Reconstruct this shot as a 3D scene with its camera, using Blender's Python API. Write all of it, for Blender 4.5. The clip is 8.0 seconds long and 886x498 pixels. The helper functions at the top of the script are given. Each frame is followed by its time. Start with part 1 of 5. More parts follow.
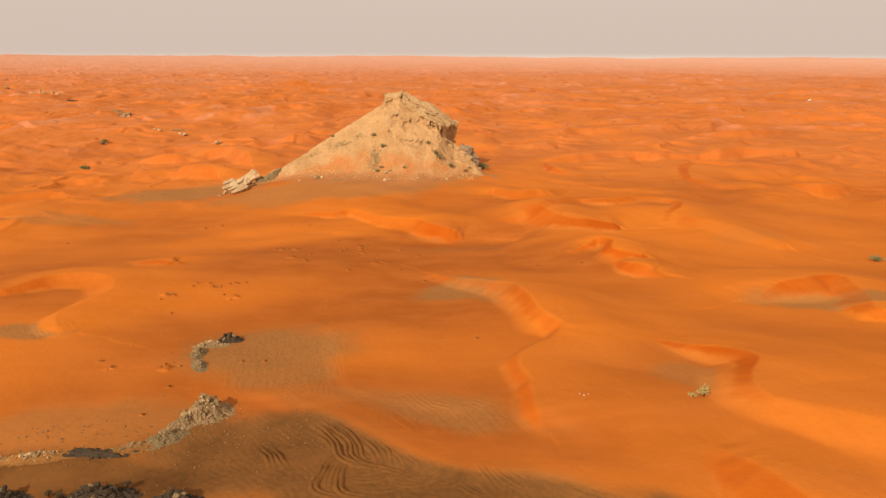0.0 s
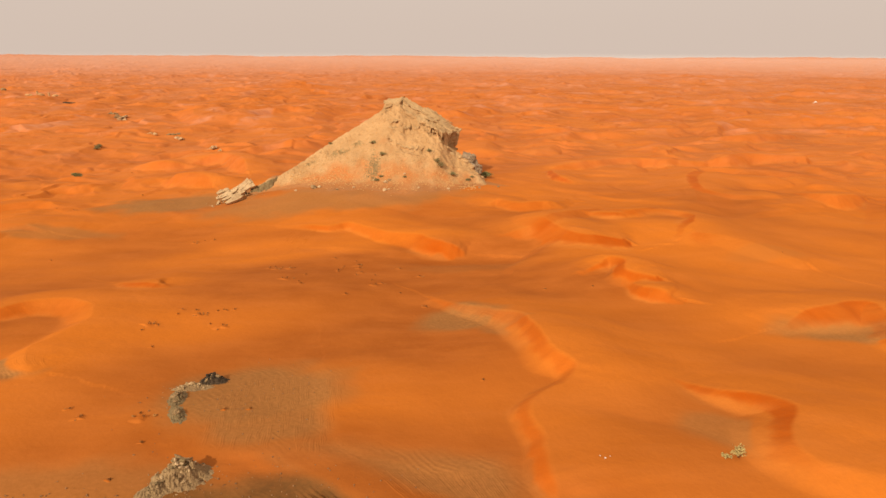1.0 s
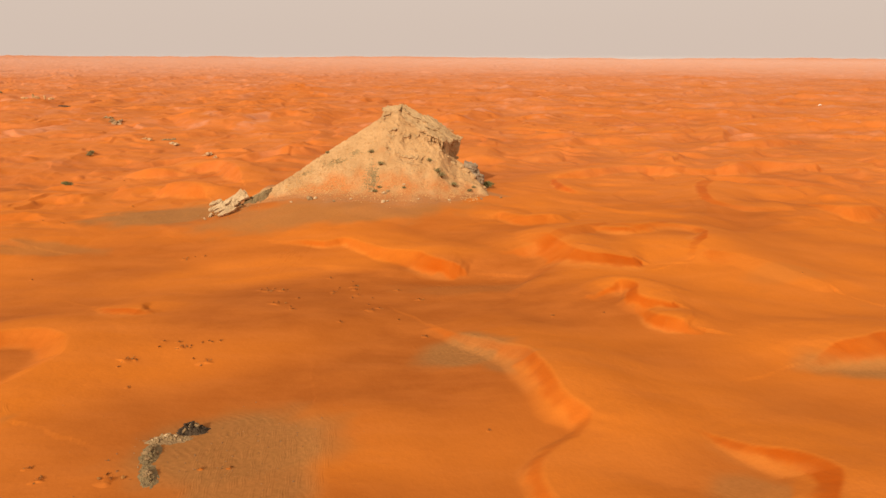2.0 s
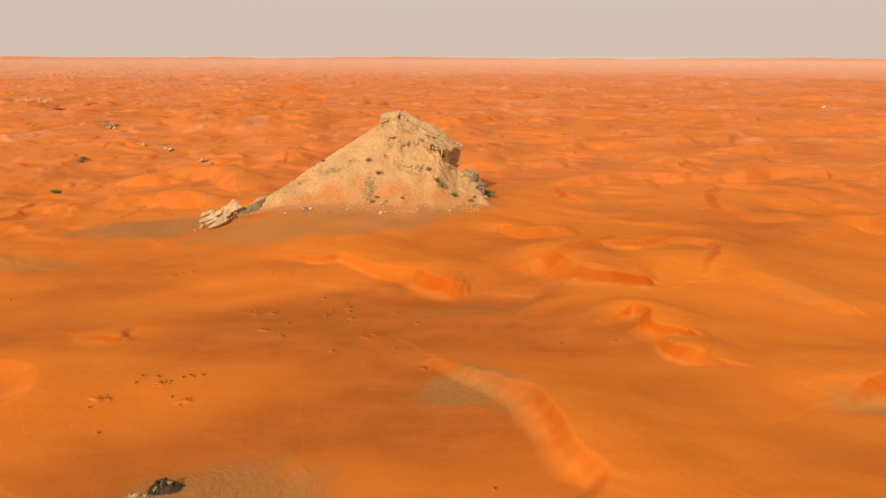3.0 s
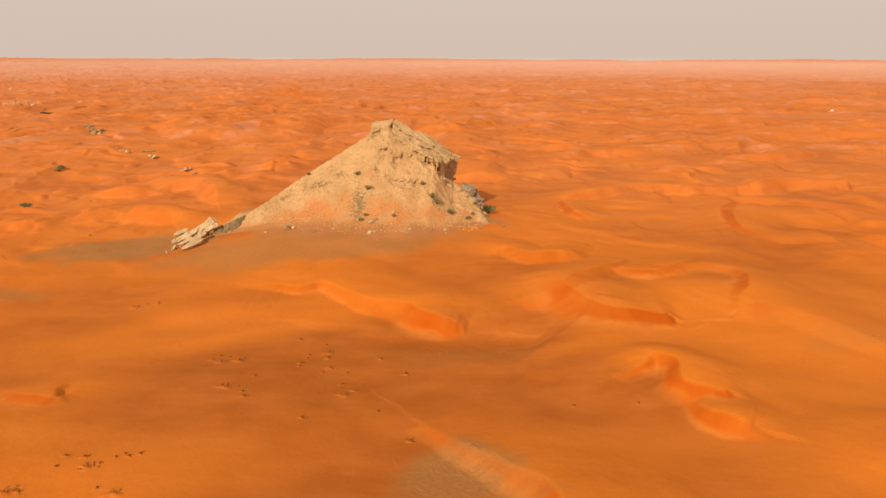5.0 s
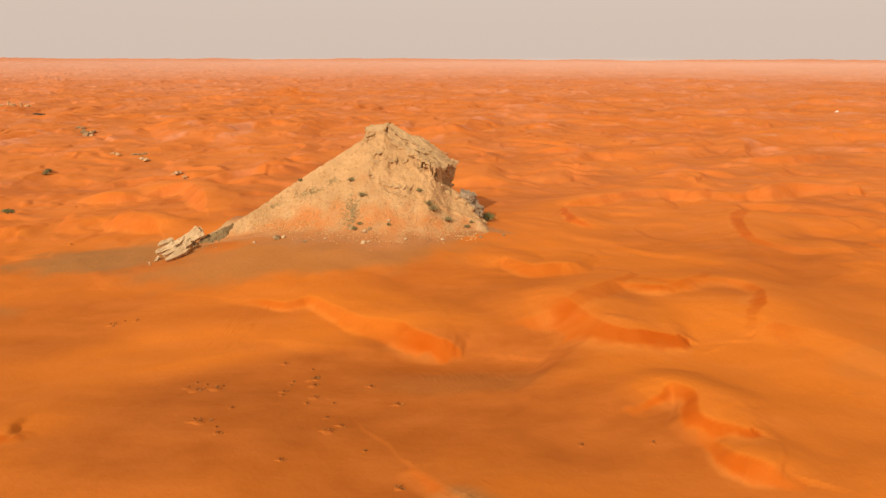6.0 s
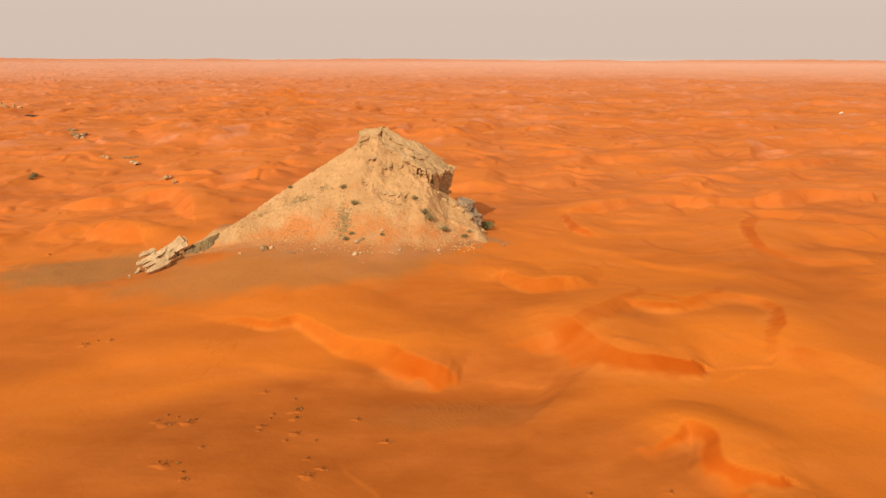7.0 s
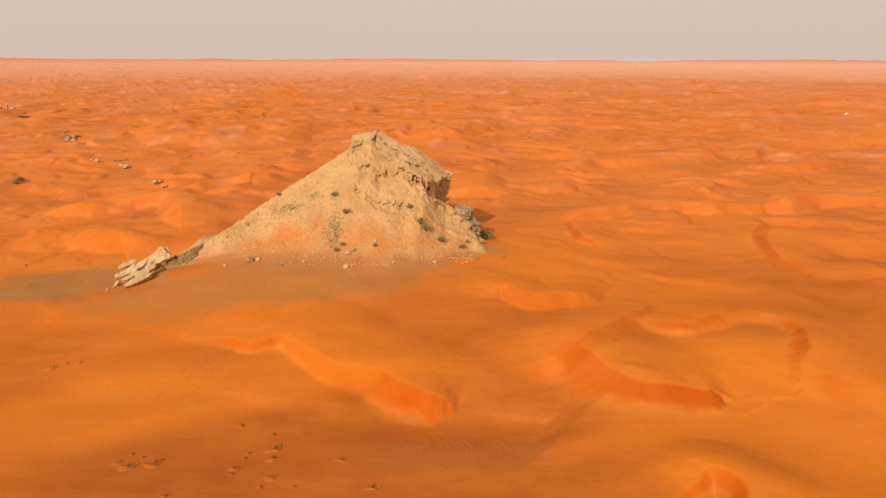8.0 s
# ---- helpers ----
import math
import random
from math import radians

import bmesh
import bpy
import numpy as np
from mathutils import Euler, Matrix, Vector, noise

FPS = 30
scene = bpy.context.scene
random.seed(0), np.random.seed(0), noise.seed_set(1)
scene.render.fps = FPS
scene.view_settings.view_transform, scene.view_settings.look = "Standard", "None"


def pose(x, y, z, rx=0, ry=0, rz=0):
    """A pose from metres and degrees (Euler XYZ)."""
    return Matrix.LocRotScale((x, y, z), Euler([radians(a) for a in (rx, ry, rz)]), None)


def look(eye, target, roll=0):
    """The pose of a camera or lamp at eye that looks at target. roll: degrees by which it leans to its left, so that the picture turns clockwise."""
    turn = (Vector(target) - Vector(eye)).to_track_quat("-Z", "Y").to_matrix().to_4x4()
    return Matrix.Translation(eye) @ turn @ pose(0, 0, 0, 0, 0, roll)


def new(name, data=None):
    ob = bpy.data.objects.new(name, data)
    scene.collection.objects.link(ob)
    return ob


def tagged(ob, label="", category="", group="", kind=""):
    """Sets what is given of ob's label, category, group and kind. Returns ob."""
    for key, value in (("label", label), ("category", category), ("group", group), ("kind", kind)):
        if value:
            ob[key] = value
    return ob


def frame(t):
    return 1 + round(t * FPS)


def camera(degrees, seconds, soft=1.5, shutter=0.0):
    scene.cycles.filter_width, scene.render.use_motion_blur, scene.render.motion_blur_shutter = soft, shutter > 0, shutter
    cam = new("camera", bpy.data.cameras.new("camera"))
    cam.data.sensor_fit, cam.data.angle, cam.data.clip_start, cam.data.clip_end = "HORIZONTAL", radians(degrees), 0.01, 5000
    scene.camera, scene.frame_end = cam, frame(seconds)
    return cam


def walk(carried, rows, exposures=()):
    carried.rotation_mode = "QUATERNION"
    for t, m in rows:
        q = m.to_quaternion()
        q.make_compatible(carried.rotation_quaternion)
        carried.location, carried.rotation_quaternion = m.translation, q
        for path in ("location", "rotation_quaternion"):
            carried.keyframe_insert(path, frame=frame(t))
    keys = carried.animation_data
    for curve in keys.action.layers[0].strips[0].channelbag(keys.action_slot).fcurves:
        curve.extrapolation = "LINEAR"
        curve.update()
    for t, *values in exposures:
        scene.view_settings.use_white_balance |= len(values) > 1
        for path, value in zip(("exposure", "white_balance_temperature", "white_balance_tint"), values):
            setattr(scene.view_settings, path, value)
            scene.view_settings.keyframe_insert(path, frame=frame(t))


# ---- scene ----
cam = camera(65.8, 8.0)
PATH = [
    (0, (0.428, 1.15, 27.412), (0.387, 3.073, 26.862), 0.2),
    (0.5, (0.29, 4.026, 28.061), (0.247, 5.948, 27.509), 0.2),
    (1, (0.115, 6.986, 28.602), (0.072, 8.908, 28.051), 0.2),
    (1.5, (-0.037, 9.918, 29.186), (-0.08, 11.84, 28.636), 0.2),
    (3, (-0.316, 18.544, 30.733), (-0.359, 20.467, 30.184), 0.1),
    (3.5, (-0.274, 21.513, 31.043), (-0.317, 23.436, 30.494), 0.1),
    (4, (-0.196, 24.554, 31.212), (-0.237, 26.477, 30.664), 0.1),
    (4.5, (-0.01, 27.644, 31.302), (-0.051, 29.568, 30.756), 0.1),
    (6, (0.544, 37.074, 31.532), (0.503, 38.998, 30.986), 0.1),
    (6.5, (0.706, 40.256, 31.592), (0.666, 42.179, 31.046), 0.1),
    (7, (0.961, 43.464, 31.646), (0.921, 45.388, 31.101), 0.1),
    (7.5, (1.141, 46.847, 31.665), (1.101, 48.771, 31.12), 0.1),
    (8, (1.395, 49.979, 31.745), (1.355, 51.903, 31.2), 0.1),
]
walk(cam, [(t, look(eye, target, roll)) for t, eye, target, roll in PATH])

# ---- light and world ----
SUN_AZ = Vector((0.45, 0.89, 0.0)).normalized()      # the way the light travels over the ground
SUN_EL = radians(31)
world = bpy.data.worlds.new("world")
scene.world = world
world.use_nodes = True
wn, wl = world.node_tree.nodes, world.node_tree.links
sky = wn.new("ShaderNodeTexSky")
sky.sky_type, sky.sun_disc = "NISHITA", False
sky.sun_elevation, sky.sun_rotation = SUN_EL, math.atan2(-SUN_AZ.x, -SUN_AZ.y)
sky.air_density, sky.dust_density, sky.ozone_density = 1.0, 8.0, 1.0
scaled = wn.new("ShaderNodeMix")
scaled.data_type, scaled.blend_type = "RGBA", "MULTIPLY"
scaled.inputs[0].default_value = 1.0
scaled.inputs[7].default_value = (0.10, 0.10, 0.10, 1)
dusty = wn.new("ShaderNodeMix")
dusty.data_type = "RGBA"
dusty.inputs[0].default_value = 0.8
dusty.inputs[7].default_value = (0.82, 0.66, 0.555, 1)
wl.new(sky.outputs[0], scaled.inputs[6])
wl.new(scaled.outputs[2], dusty.inputs[6])
wl.new(dusty.outputs[2], wn["Background"].inputs["Color"])
wn["Background"].inputs["Strength"].default_value = 1.0
sun = new("sun", bpy.data.lights.new("sun", "SUN"))
sun.data.energy, sun.data.angle, sun.data.color = 3.7, radians(0.6), (1.0, 0.90, 0.76)
sun.matrix_world = look((0, 0, 200), Vector((0, 0, 200)) + SUN_AZ * math.cos(SUN_EL) - Vector((0, 0, math.sin(SUN_EL))))


# ---- materials ----
def material(name, rough=0.9):
    m = bpy.data.materials.new(name)
    m.use_nodes = True
    b = m.node_tree.nodes["Principled BSDF"]
    b.inputs["Roughness"].default_value = rough
    b.inputs["Specular IOR Level"].default_value = 0.15
    return m, m.node_tree.nodes, m.node_tree.links, b


def add(nodes, kind, **values):
    n = nodes.new(kind)
    for key, value in values.items():
        n.inputs[key].default_value = value
    return n


def noise_node(nodes, links, scale, detail=4.0, rough=0.55, vector=None):
    n = add(nodes, "ShaderNodeTexNoise", Scale=scale, Detail=detail, Roughness=rough)
    if vector:
        links.new(vector, n.inputs["Vector"])
    return n


def span(nodes, links, value, lo, hi, a=0.0, b=1.0):
    n = nodes.new("ShaderNodeMapRange")
    n.inputs[1].default_value, n.inputs[2].default_value = lo, hi
    n.inputs[3].default_value, n.inputs[4].default_value = a, b
    links.new(value, n.inputs[0])
    return n.outputs[0]


def times(nodes, links, a, b):
    n = nodes.new("ShaderNodeMath")
    n.operation = "MULTIPLY"
    links.new(a, n.inputs[0])
    if isinstance(b, float):
        n.inputs[1].default_value = b
    else:
        links.new(b, n.inputs[1])
    return n.outputs[0]


def blend(nodes, links, factor, a, b):
    n = nodes.new("ShaderNodeMix")
    n.data_type = "RGBA"
    if isinstance(factor, float):
        n.inputs[0].default_value = factor
    else:
        links.new(factor, n.inputs[0])
    for slot, c in ((6, a), (7, b)):
        if isinstance(c, tuple):
            n.inputs[slot].default_value = (*c, 1)
        else:
            links.new(c, n.inputs[slot])
    return n.outputs[2]


def bump(nodes, links, bsdf, height, strength, distance):
    n = add(nodes, "ShaderNodeBump", Strength=strength, Distance=distance)
    links.new(height, n.inputs["Height"])
    links.new(n.outputs[0], bsdf.inputs["Normal"])
    return n


def foot_colour(n, l, co):
    """Sand mixed with pale grit washed off the rock."""
    a, b = noise_node(n, l, 0.3, 4, 0.6, co), noise_node(n, l, 2.6, 5, 0.65, co)
    c = blend(n, l, span(n, l, a.outputs[0], 0.35, 0.65), (0.43, 0.158, 0.042), (0.35, 0.150, 0.050))
    return blend(n, l, times(n, l, span(n, l, b.outputs[0], 0.4, 0.75), 0.6), c, (0.45, 0.205, 0.080))


def sand_material():
    m, n, l, b = material("desert_sand", 0.95)
    b.inputs["Specular IOR Level"].default_value = 0.05
    co = n.new("ShaderNodeTexCoord").outputs["Object"]
    at = n.new("ShaderNodeAttribute")
    at.attribute_name = "sand"
    sep = n.new("ShaderNodeSeparateColor")
    l.new(at.outputs["Color"], sep.inputs[0])
    slip, grit, furrow = sep.outputs[0], sep.outputs[1], sep.outputs[2]
    big = noise_node(n, l, 0.025, 5, 0.55, co)
    mid = noise_node(n, l, 0.22, 5, 0.6, co)
    fine = noise_node(n, l, 3.0, 4, 0.6, co)
    streak = n.new("ShaderNodeMapping")
    streak.inputs["Scale"].default_value = (0.085, 0.28, 0.2)
    streak.inputs["Rotation"].default_value = (0, 0, 0.25)
    l.new(co, streak.inputs[0])
    wisp = noise_node(n, l, 1.0, 5, 0.6, streak.outputs[0])
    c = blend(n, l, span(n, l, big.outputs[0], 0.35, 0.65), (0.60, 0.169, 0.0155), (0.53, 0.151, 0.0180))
    # browner mix that also carries the shade of the hollows
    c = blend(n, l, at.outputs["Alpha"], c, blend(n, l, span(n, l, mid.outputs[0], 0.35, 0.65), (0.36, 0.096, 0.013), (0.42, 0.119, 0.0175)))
    c = blend(n, l, times(n, l, span(n, l, wisp.outputs[0], 0.45, 0.75), 0.28), c, (0.62, 0.195, 0.040))
    c = blend(n, l, times(n, l, span(n, l, mid.outputs[0], 0.5, 0.8), 0.2), c, (0.42, 0.105, 0.014))
    # redder sand; its tone is also darkened to hold back sunlit slip faces
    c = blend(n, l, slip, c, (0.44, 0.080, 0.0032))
    gc = blend(n, l, span(n, l, fine.outputs[0], 0.35, 0.7), (0.26, 0.128, 0.038), (0.36, 0.175, 0.055))
    c = blend(n, l, grit, c, gc)
    # paler sand at the slip-face foot, its sunlit look painted in
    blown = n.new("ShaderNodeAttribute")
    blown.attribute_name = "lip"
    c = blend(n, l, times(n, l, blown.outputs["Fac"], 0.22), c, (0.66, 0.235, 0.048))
    # darker brown tone inside some of the flat patches
    dark_tone = n.new("ShaderNodeAttribute")
    dark_tone.attribute_name = "dark_ground"
    c = blend(n, l, dark_tone.outputs["Fac"], c, blend(n, l, span(n, l, mid.outputs[0], 0.35, 0.65), (0.085, 0.039, 0.012), (0.175, 0.075, 0.020)))
    c = blend(n, l, times(n, l, span(n, l, fine.outputs[0], 0.4, 0.8), 0.22), c, (0.38, 0.105, 0.018))
    # haze tint by distance, with bright flecks, put into the sand colour
    haze_tint = n.new("ShaderNodeAttribute")
    haze_tint.attribute_name = "pale"
    c = blend(n, l, times(n, l, haze_tint.outputs["Fac"], span(n, l, wisp.outputs[0], 0.3, 0.7, 0.35, 0.95)), c, (0.59, 0.262, 0.148))
    skirt = n.new("ShaderNodeAttribute")
    skirt.attribute_name = "apron"
    c = blend(n, l, skirt.outputs["Fac"], c, foot_colour(n, l, co))
    l.new(c, b.inputs["Base Color"])
    ripple = n.new("ShaderNodeTexWave")
    ripple.bands_direction = "DIAGONAL"
    ripple.inputs["Scale"].default_value = 0.9
    ripple.inputs["Distortion"].default_value = 16.0
    ripple.inputs["Detail"].default_value = 3.0
    ripple.inputs["Detail Scale"].default_value = 0.28
    l.new(co, ripple.inputs["Vector"])
    broken = span(n, l, noise_node(n, l, 0.45, 3, 0.6, co).outputs[0], 0.42, 0.6)
    furrow = times(n, l, furrow, broken)
    h = n.new("ShaderNodeMath")
    h.operation = "ADD"
    l.new(times(n, l, times(n, l, ripple.outputs["Fac"], furrow), 0.12), h.inputs[0])
    h2 = n.new("ShaderNodeMath")
    h2.operation = "ADD"
    l.new(times(n, l, mid.outputs[0], 0.9), h2.inputs[0])
    l.new(times(n, l, fine.outputs[0], 0.10), h2.inputs[1])
    l.new(h2.outputs[0], h.inputs[1])
    bump(n, l, b, h.outputs[0], 0.5, 0.35)
    return m


def rock_material(name, light, mid_c, dark, sandy=0.0, scale=1.0):
    m, n, l, b = material(name, 0.92)
    co = n.new("ShaderNodeTexCoord").outputs["Object"]
    big = noise_node(n, l, 0.22 * scale, 6, 0.6, co)
    grain = noise_node(n, l, 2.2 * scale, 6, 0.65, co)
    spots = noise_node(n, l, 1.9 * scale, 4, 0.75, co)
    c = blend(n, l, span(n, l, big.outputs[0], 0.35, 0.68), light, mid_c)
    c = blend(n, l, times(n, l, span(n, l, grain.outputs[0], 0.5, 0.8), 0.6), c, mid_c)
    c = blend(n, l, times(n, l, span(n, l, spots.outputs[0], 0.60, 0.72), 0.75), c, dark)
    pits = noise_node(n, l, 5.5 * scale, 3, 0.7, co)
    c = blend(n, l, times(n, l, span(n, l, pits.outputs[0], 0.60, 0.68), 0.55), c, dark)
    if sandy:
        at = n.new("ShaderNodeAttribute")
        at.attribute_name = "drift"
        c = blend(n, l, times(n, l, at.outputs["Fac"], sandy), c, (0.52, 0.172, 0.040))
        foot = n.new("ShaderNodeAttribute")
        foot.attribute_name = "foot"
        c = blend(n, l, foot.outputs["Fac"], c, foot_colour(n, l, co))
    l.new(c, b.inputs["Base Color"])
    h = n.new("ShaderNodeMath")
    h.operation = "ADD"
    l.new(times(n, l, grain.outputs[0], 0.5), h.inputs[0])
    l.new(times(n, l, spots.outputs[0], 0.7), h.inputs[1])
    bump(n, l, b, h.outputs[0], 0.9, 0.28)
    return m


def plant_material(name, a, c2):
    m, n, l, b = material(name, 0.85)
    info = n.new("ShaderNodeNewGeometry")
    l.new(blend(n, l, info.outputs["Random Per Island"], a, c2), b.inputs["Base Color"])
    return m


SAND = sand_material()
TALUS = rock_material("pale_talus", (0.57, 0.335, 0.145), (0.44, 0.248, 0.100), (0.16, 0.09, 0.04), 0.8)
STRATA = rock_material("pale_limestone", (0.54, 0.342, 0.158), (0.42, 0.256, 0.112), (0.15, 0.095, 0.048))
GREY = rock_material("grey_limestone", (0.36, 0.26, 0.16), (0.27, 0.185, 0.105), (0.10, 0.07, 0.045))
CREAM = rock_material("cream_limestone", (0.60, 0.42, 0.225), (0.47, 0.31, 0.155), (0.22, 0.15, 0.08))
OLIVE = rock_material("grey_olive_rock", (0.26, 0.18, 0.082), (0.20, 0.135, 0.06), (0.12, 0.085, 0.05))
DARK = rock_material("dark_varnished_rock", (0.045, 0.033, 0.022), (0.085, 0.055, 0.03), (0.02, 0.016, 0.013))
STONE = rock_material("weathered_stone", (0.40, 0.26, 0.12), (0.27, 0.165, 0.075), (0.14, 0.09, 0.05), 0.0, 2.0)
GREEN = plant_material("dusty_green_leaves", (0.19, 0.155, 0.06), (0.31, 0.245, 0.105))
FRESH = plant_material("fresh_green_leaves", (0.14, 0.145, 0.05), (0.25, 0.23, 0.085))
STRAW = plant_material("dry_straw", (0.31, 0.215, 0.07), (0.45, 0.33, 0.12))
DULL = plant_material("dull_olive_grass", (0.30, 0.22, 0.095), (0.42, 0.30, 0.14))
TWIG = plant_material("dry_twigs", (0.17, 0.062, 0.015), (0.31, 0.115, 0.027))
SCRUB = plant_material("dark_scrub", (0.05, 0.04, 0.02), (0.12, 0.085, 0.04))
GRAVEL = rock_material("brown_gravel", (0.34, 0.175, 0.07), (0.25, 0.125, 0.05), (0.11, 0.065, 0.035), 0.0, 3.0)
SCREE = rock_material("scree_stone", (0.60, 0.34, 0.13), (0.46, 0.24, 0.085), (0.22, 0.12, 0.05), 0.0, 2.0)
EARTH = rock_material("gritty_earth", (0.40, 0.170, 0.040), (0.28, 0.125, 0.034), (0.13, 0.07, 0.028), 0.0, 2.5)
WHITE = rock_material("white_stone", (0.78, 0.72, 0.62), (0.7, 0.62, 0.5), (0.5, 0.42, 0.33), 0.0, 3.0)


# ---- numpy helpers ----
def hashed(i, j, seed):
    v = np.sin(i * 127.1 + j * 311.7 + seed * 74.7) * 43758.5453
    return (v - np.floor(v)) * 2 * math.pi


def perlin(x, y, seed=0):
    i, j = np.floor(x), np.floor(y)
    fx, fy = x - i, y - j
    u, v = fx * fx * fx * (fx * (fx * 6 - 15) + 10), fy * fy * fy * (fy * (fy * 6 - 15) + 10)

    def corner(a, b):
        g = hashed(i + a, j + b, seed)
        return np.cos(g) * (fx - a) + np.sin(g) * (fy - b)

    low = corner(0, 0) * (1 - u) + corner(1, 0) * u
    return (low * (1 - v) + (corner(0, 1) * (1 - u) + corner(1, 1) * u) * v) * 1.5


def fractal(x, y, seed=0, octaves=4, gain=0.5):
    total, amp = 0.0, 1.0
    for k in range(octaves):
        total = total + amp * perlin(x * 2 ** k, y * 2 ** k, seed + k * 7)
        amp *= gain
    return total


def step(v, a, b):
    t = np.clip((v - a) / (b - a), 0, 1)
    return t * t * (3 - 2 * t)


def bell(x, y, cx, cy, rx, ry, turn=0.0):
    c, s = math.cos(radians(turn)), math.sin(radians(turn))
    u, v = ((x - cx) * c + (y - cy) * s) / rx, (-(x - cx) * s + (y - cy) * c) / ry
    return np.exp(-(u * u + v * v))


def smooth_line(points, gap=1.0):
    """A rounded line (Catmull-Rom) through rows of coordinates."""
    p = np.array(points, float)
    p = np.vstack([2 * p[0] - p[1], p, 2 * p[-1] - p[-2]])
    out = []
    for a, b, c, d in zip(p, p[1:], p[2:], p[3:]):
        n = max(2, int(np.linalg.norm((c - b)[:2]) / gap))
        t = np.linspace(0, 1, n, endpoint=False)[:, None]
        out.append(0.5 * (2 * b + (c - a) * t + (2 * a - 5 * b + 4 * c - d) * t ** 2 + (3 * b - a - 3 * c + d) * t ** 3))
    return np.vstack(out + [p[-2][None]])


# ---- the ground: a base, dunes with a crest and a slip face, and an open dune sea ----
DUNES = []


def dune(points, back=14.0, slope=0.55, band=0.1):
    """A crest line: x, y, height above the base, and how much loose red sand, its tone darkened against the sun, lies
    on the slip face, which is to the right of the line.
    band: down to where on the face it lies, 0 the foot, 1 the crest."""
    DUNES.append((smooth_line(points), back, slope, band))


dune([(-31.8, 129.3, 0.2, 0.1), (-26.7, 127.1, 0.6, 0.5), (-22.8, 125.4, 0.9, 0.6), (-19.6, 126.6, 0.9, 0.5), (-15.3, 122.4, 1.1, 0.35), (-11.3, 118, 1.5, 0.4), (-8, 116.2, 1.7, 0.35), (-5.5, 115, 1.9, 0.7), (-2.4, 112.2, 1.9, 1), (0.2, 111.1, 1.3, 1), (1.7, 110.6, 0.2, 0.4)], 13, 0.55, 0.2)
dune([(8.9, 121.6, 0.3, 0), (10.8, 121.2, 0.9, 0.1), (13.3, 119.4, 1.5, 0.2), (15.3, 117, 1.7, 0.8), (16.4, 113.9, 1.7, 0.8), (17.6, 111.4, 1.6, 0.7), (20, 110, 1.6, 0.9), (25.1, 109.7, 1.2, 1.0)], 11, 0.36, 0.28)
dune([(19.1, 129.5, 0.2, 0.4), (23.5, 127.8, 0.7, 0.5), (27.5, 125.4, 1, 0.7), (32.6, 128.7, 1, 0.5), (37.5, 130.5, 0.9, 0.3), (41.2, 129.4, 0.9, 0.4), (42.1, 125.1, 1, 0.6), (39.8, 119.1, 1.2, 0.8), (37.1, 114.9, 0.9, 0.4), (35.3, 111.9, 0.4, 0.2)], 9, 0.45, 0.4)
dune([(35.3, 111.9, 0.4, 0), (37.8, 112.9, 0.9, 0.5), (42, 109.5, 0.9, 0), (44.4, 106, 0.9, 0), (46.9, 103, 0.8, 0), (48.6, 100.6, 0.7, 0)], 14, 0.25)
dune([(16.6, 92.4, 0.4, 0.8), (18.2, 93.2, 0.9, 0.8), (20.2, 95.0, 1.3, 0.5), (21.8, 92.4, 1.4, 0.8), (21.5, 88.3, 1.4, 0.9), (24.3, 87, 1, 0.9)], 8, 0.6, 0.4)
dune([(21.6, 86.5, 0.4, 0.5), (22.5, 83.9, 1.1, 0.9), (24.4, 82.4, 1.1, 0.7), (24.9, 82.1, 0.3, 0.5)], 7, 0.6)
dune([(-2, 83.4, 0.4, 0.4), (3.1, 76.3, 1.2, 0.6), (6.4, 72, 1.6, 0.7), (7.9, 65.9, 1.7, 0.7), (8.4, 60.9, 1.6, 0.5), (10.2, 58.7, 1.3, 0.4), (9.1, 56.5, 1, 0.2), (6.7, 54.1, 1, 0.2), (5.7, 51.1, 1, 0.5), (6, 45.5, 1, 0.6), (6.5, 43.3, 0.9, 0.7), (6.8, 41.5, 0.2, 0.4)], 13, 0.75, 0.42)
dune([(17.7, 58, 0.3, 0.4), (20.2, 55.3, 1, 0.9), (23.1, 54.3, 1.2, 0.9), (24.3, 51.2, 1.4, 0.8), (22.7, 48.2, 1.2, 0.9), (21.8, 44.9, 1.1, 0.3), (23.1, 43.4, 1.1, 0), (25.5, 42.2, 1.1, 0), (28.1, 41.1, 1, 0)], 16, 0.4, 0.5)
dune([(33.1, 74, 0.3, 0.4), (37.4, 76.4, 1.4, 0.8), (40.8, 78.1, 1.7, 0.8), (45.7, 79.9, 1.8, 0.8), (46.5, 77.2, 1.7, 0.6), (44.4, 70.3, 1.4, 0.7), (44.2, 67.7, 1.2, 0.5)], 12, 0.4, 0.3)
dune([(-51.4, 73.5, 0.7, 0.6), (-49.6, 77, 1.2, 0.7), (-48, 78.9, 1.3, 0.4), (-44.9, 79.6, 1.3, 0.3), (-40.7, 78.1, 1.3, 0.3), (-38.1, 72.4, 1.2, 0.1), (-38.4, 67.5, 1, 0), (-38.8, 63.6, 0.9, 0), (-37.4, 60.6, 0.7, 0), (-35.1, 59.3, 0.2, 0)], 12, 0.45)
dune([(-44.3, 91.3, 0.2, 0.3), (-39.1, 88.2, 0.9, 0.8), (-37, 87.6, 0.5, 0.6), (-36.6, 89.0, 0.1, 0.2)], 10, 0.3, 0.5)
dune([(-37.2, 88.4, 0.2, 0), (-37.7, 91.9, 0.5, 0), (-37.9, 99, 0.5, 0), (-35.7, 104.5, 0.45, 0), (-29.5, 108.7, 0.4, 0), (-18.9, 113.9, 0.1, 0)], 9, 0.09, 0.5)
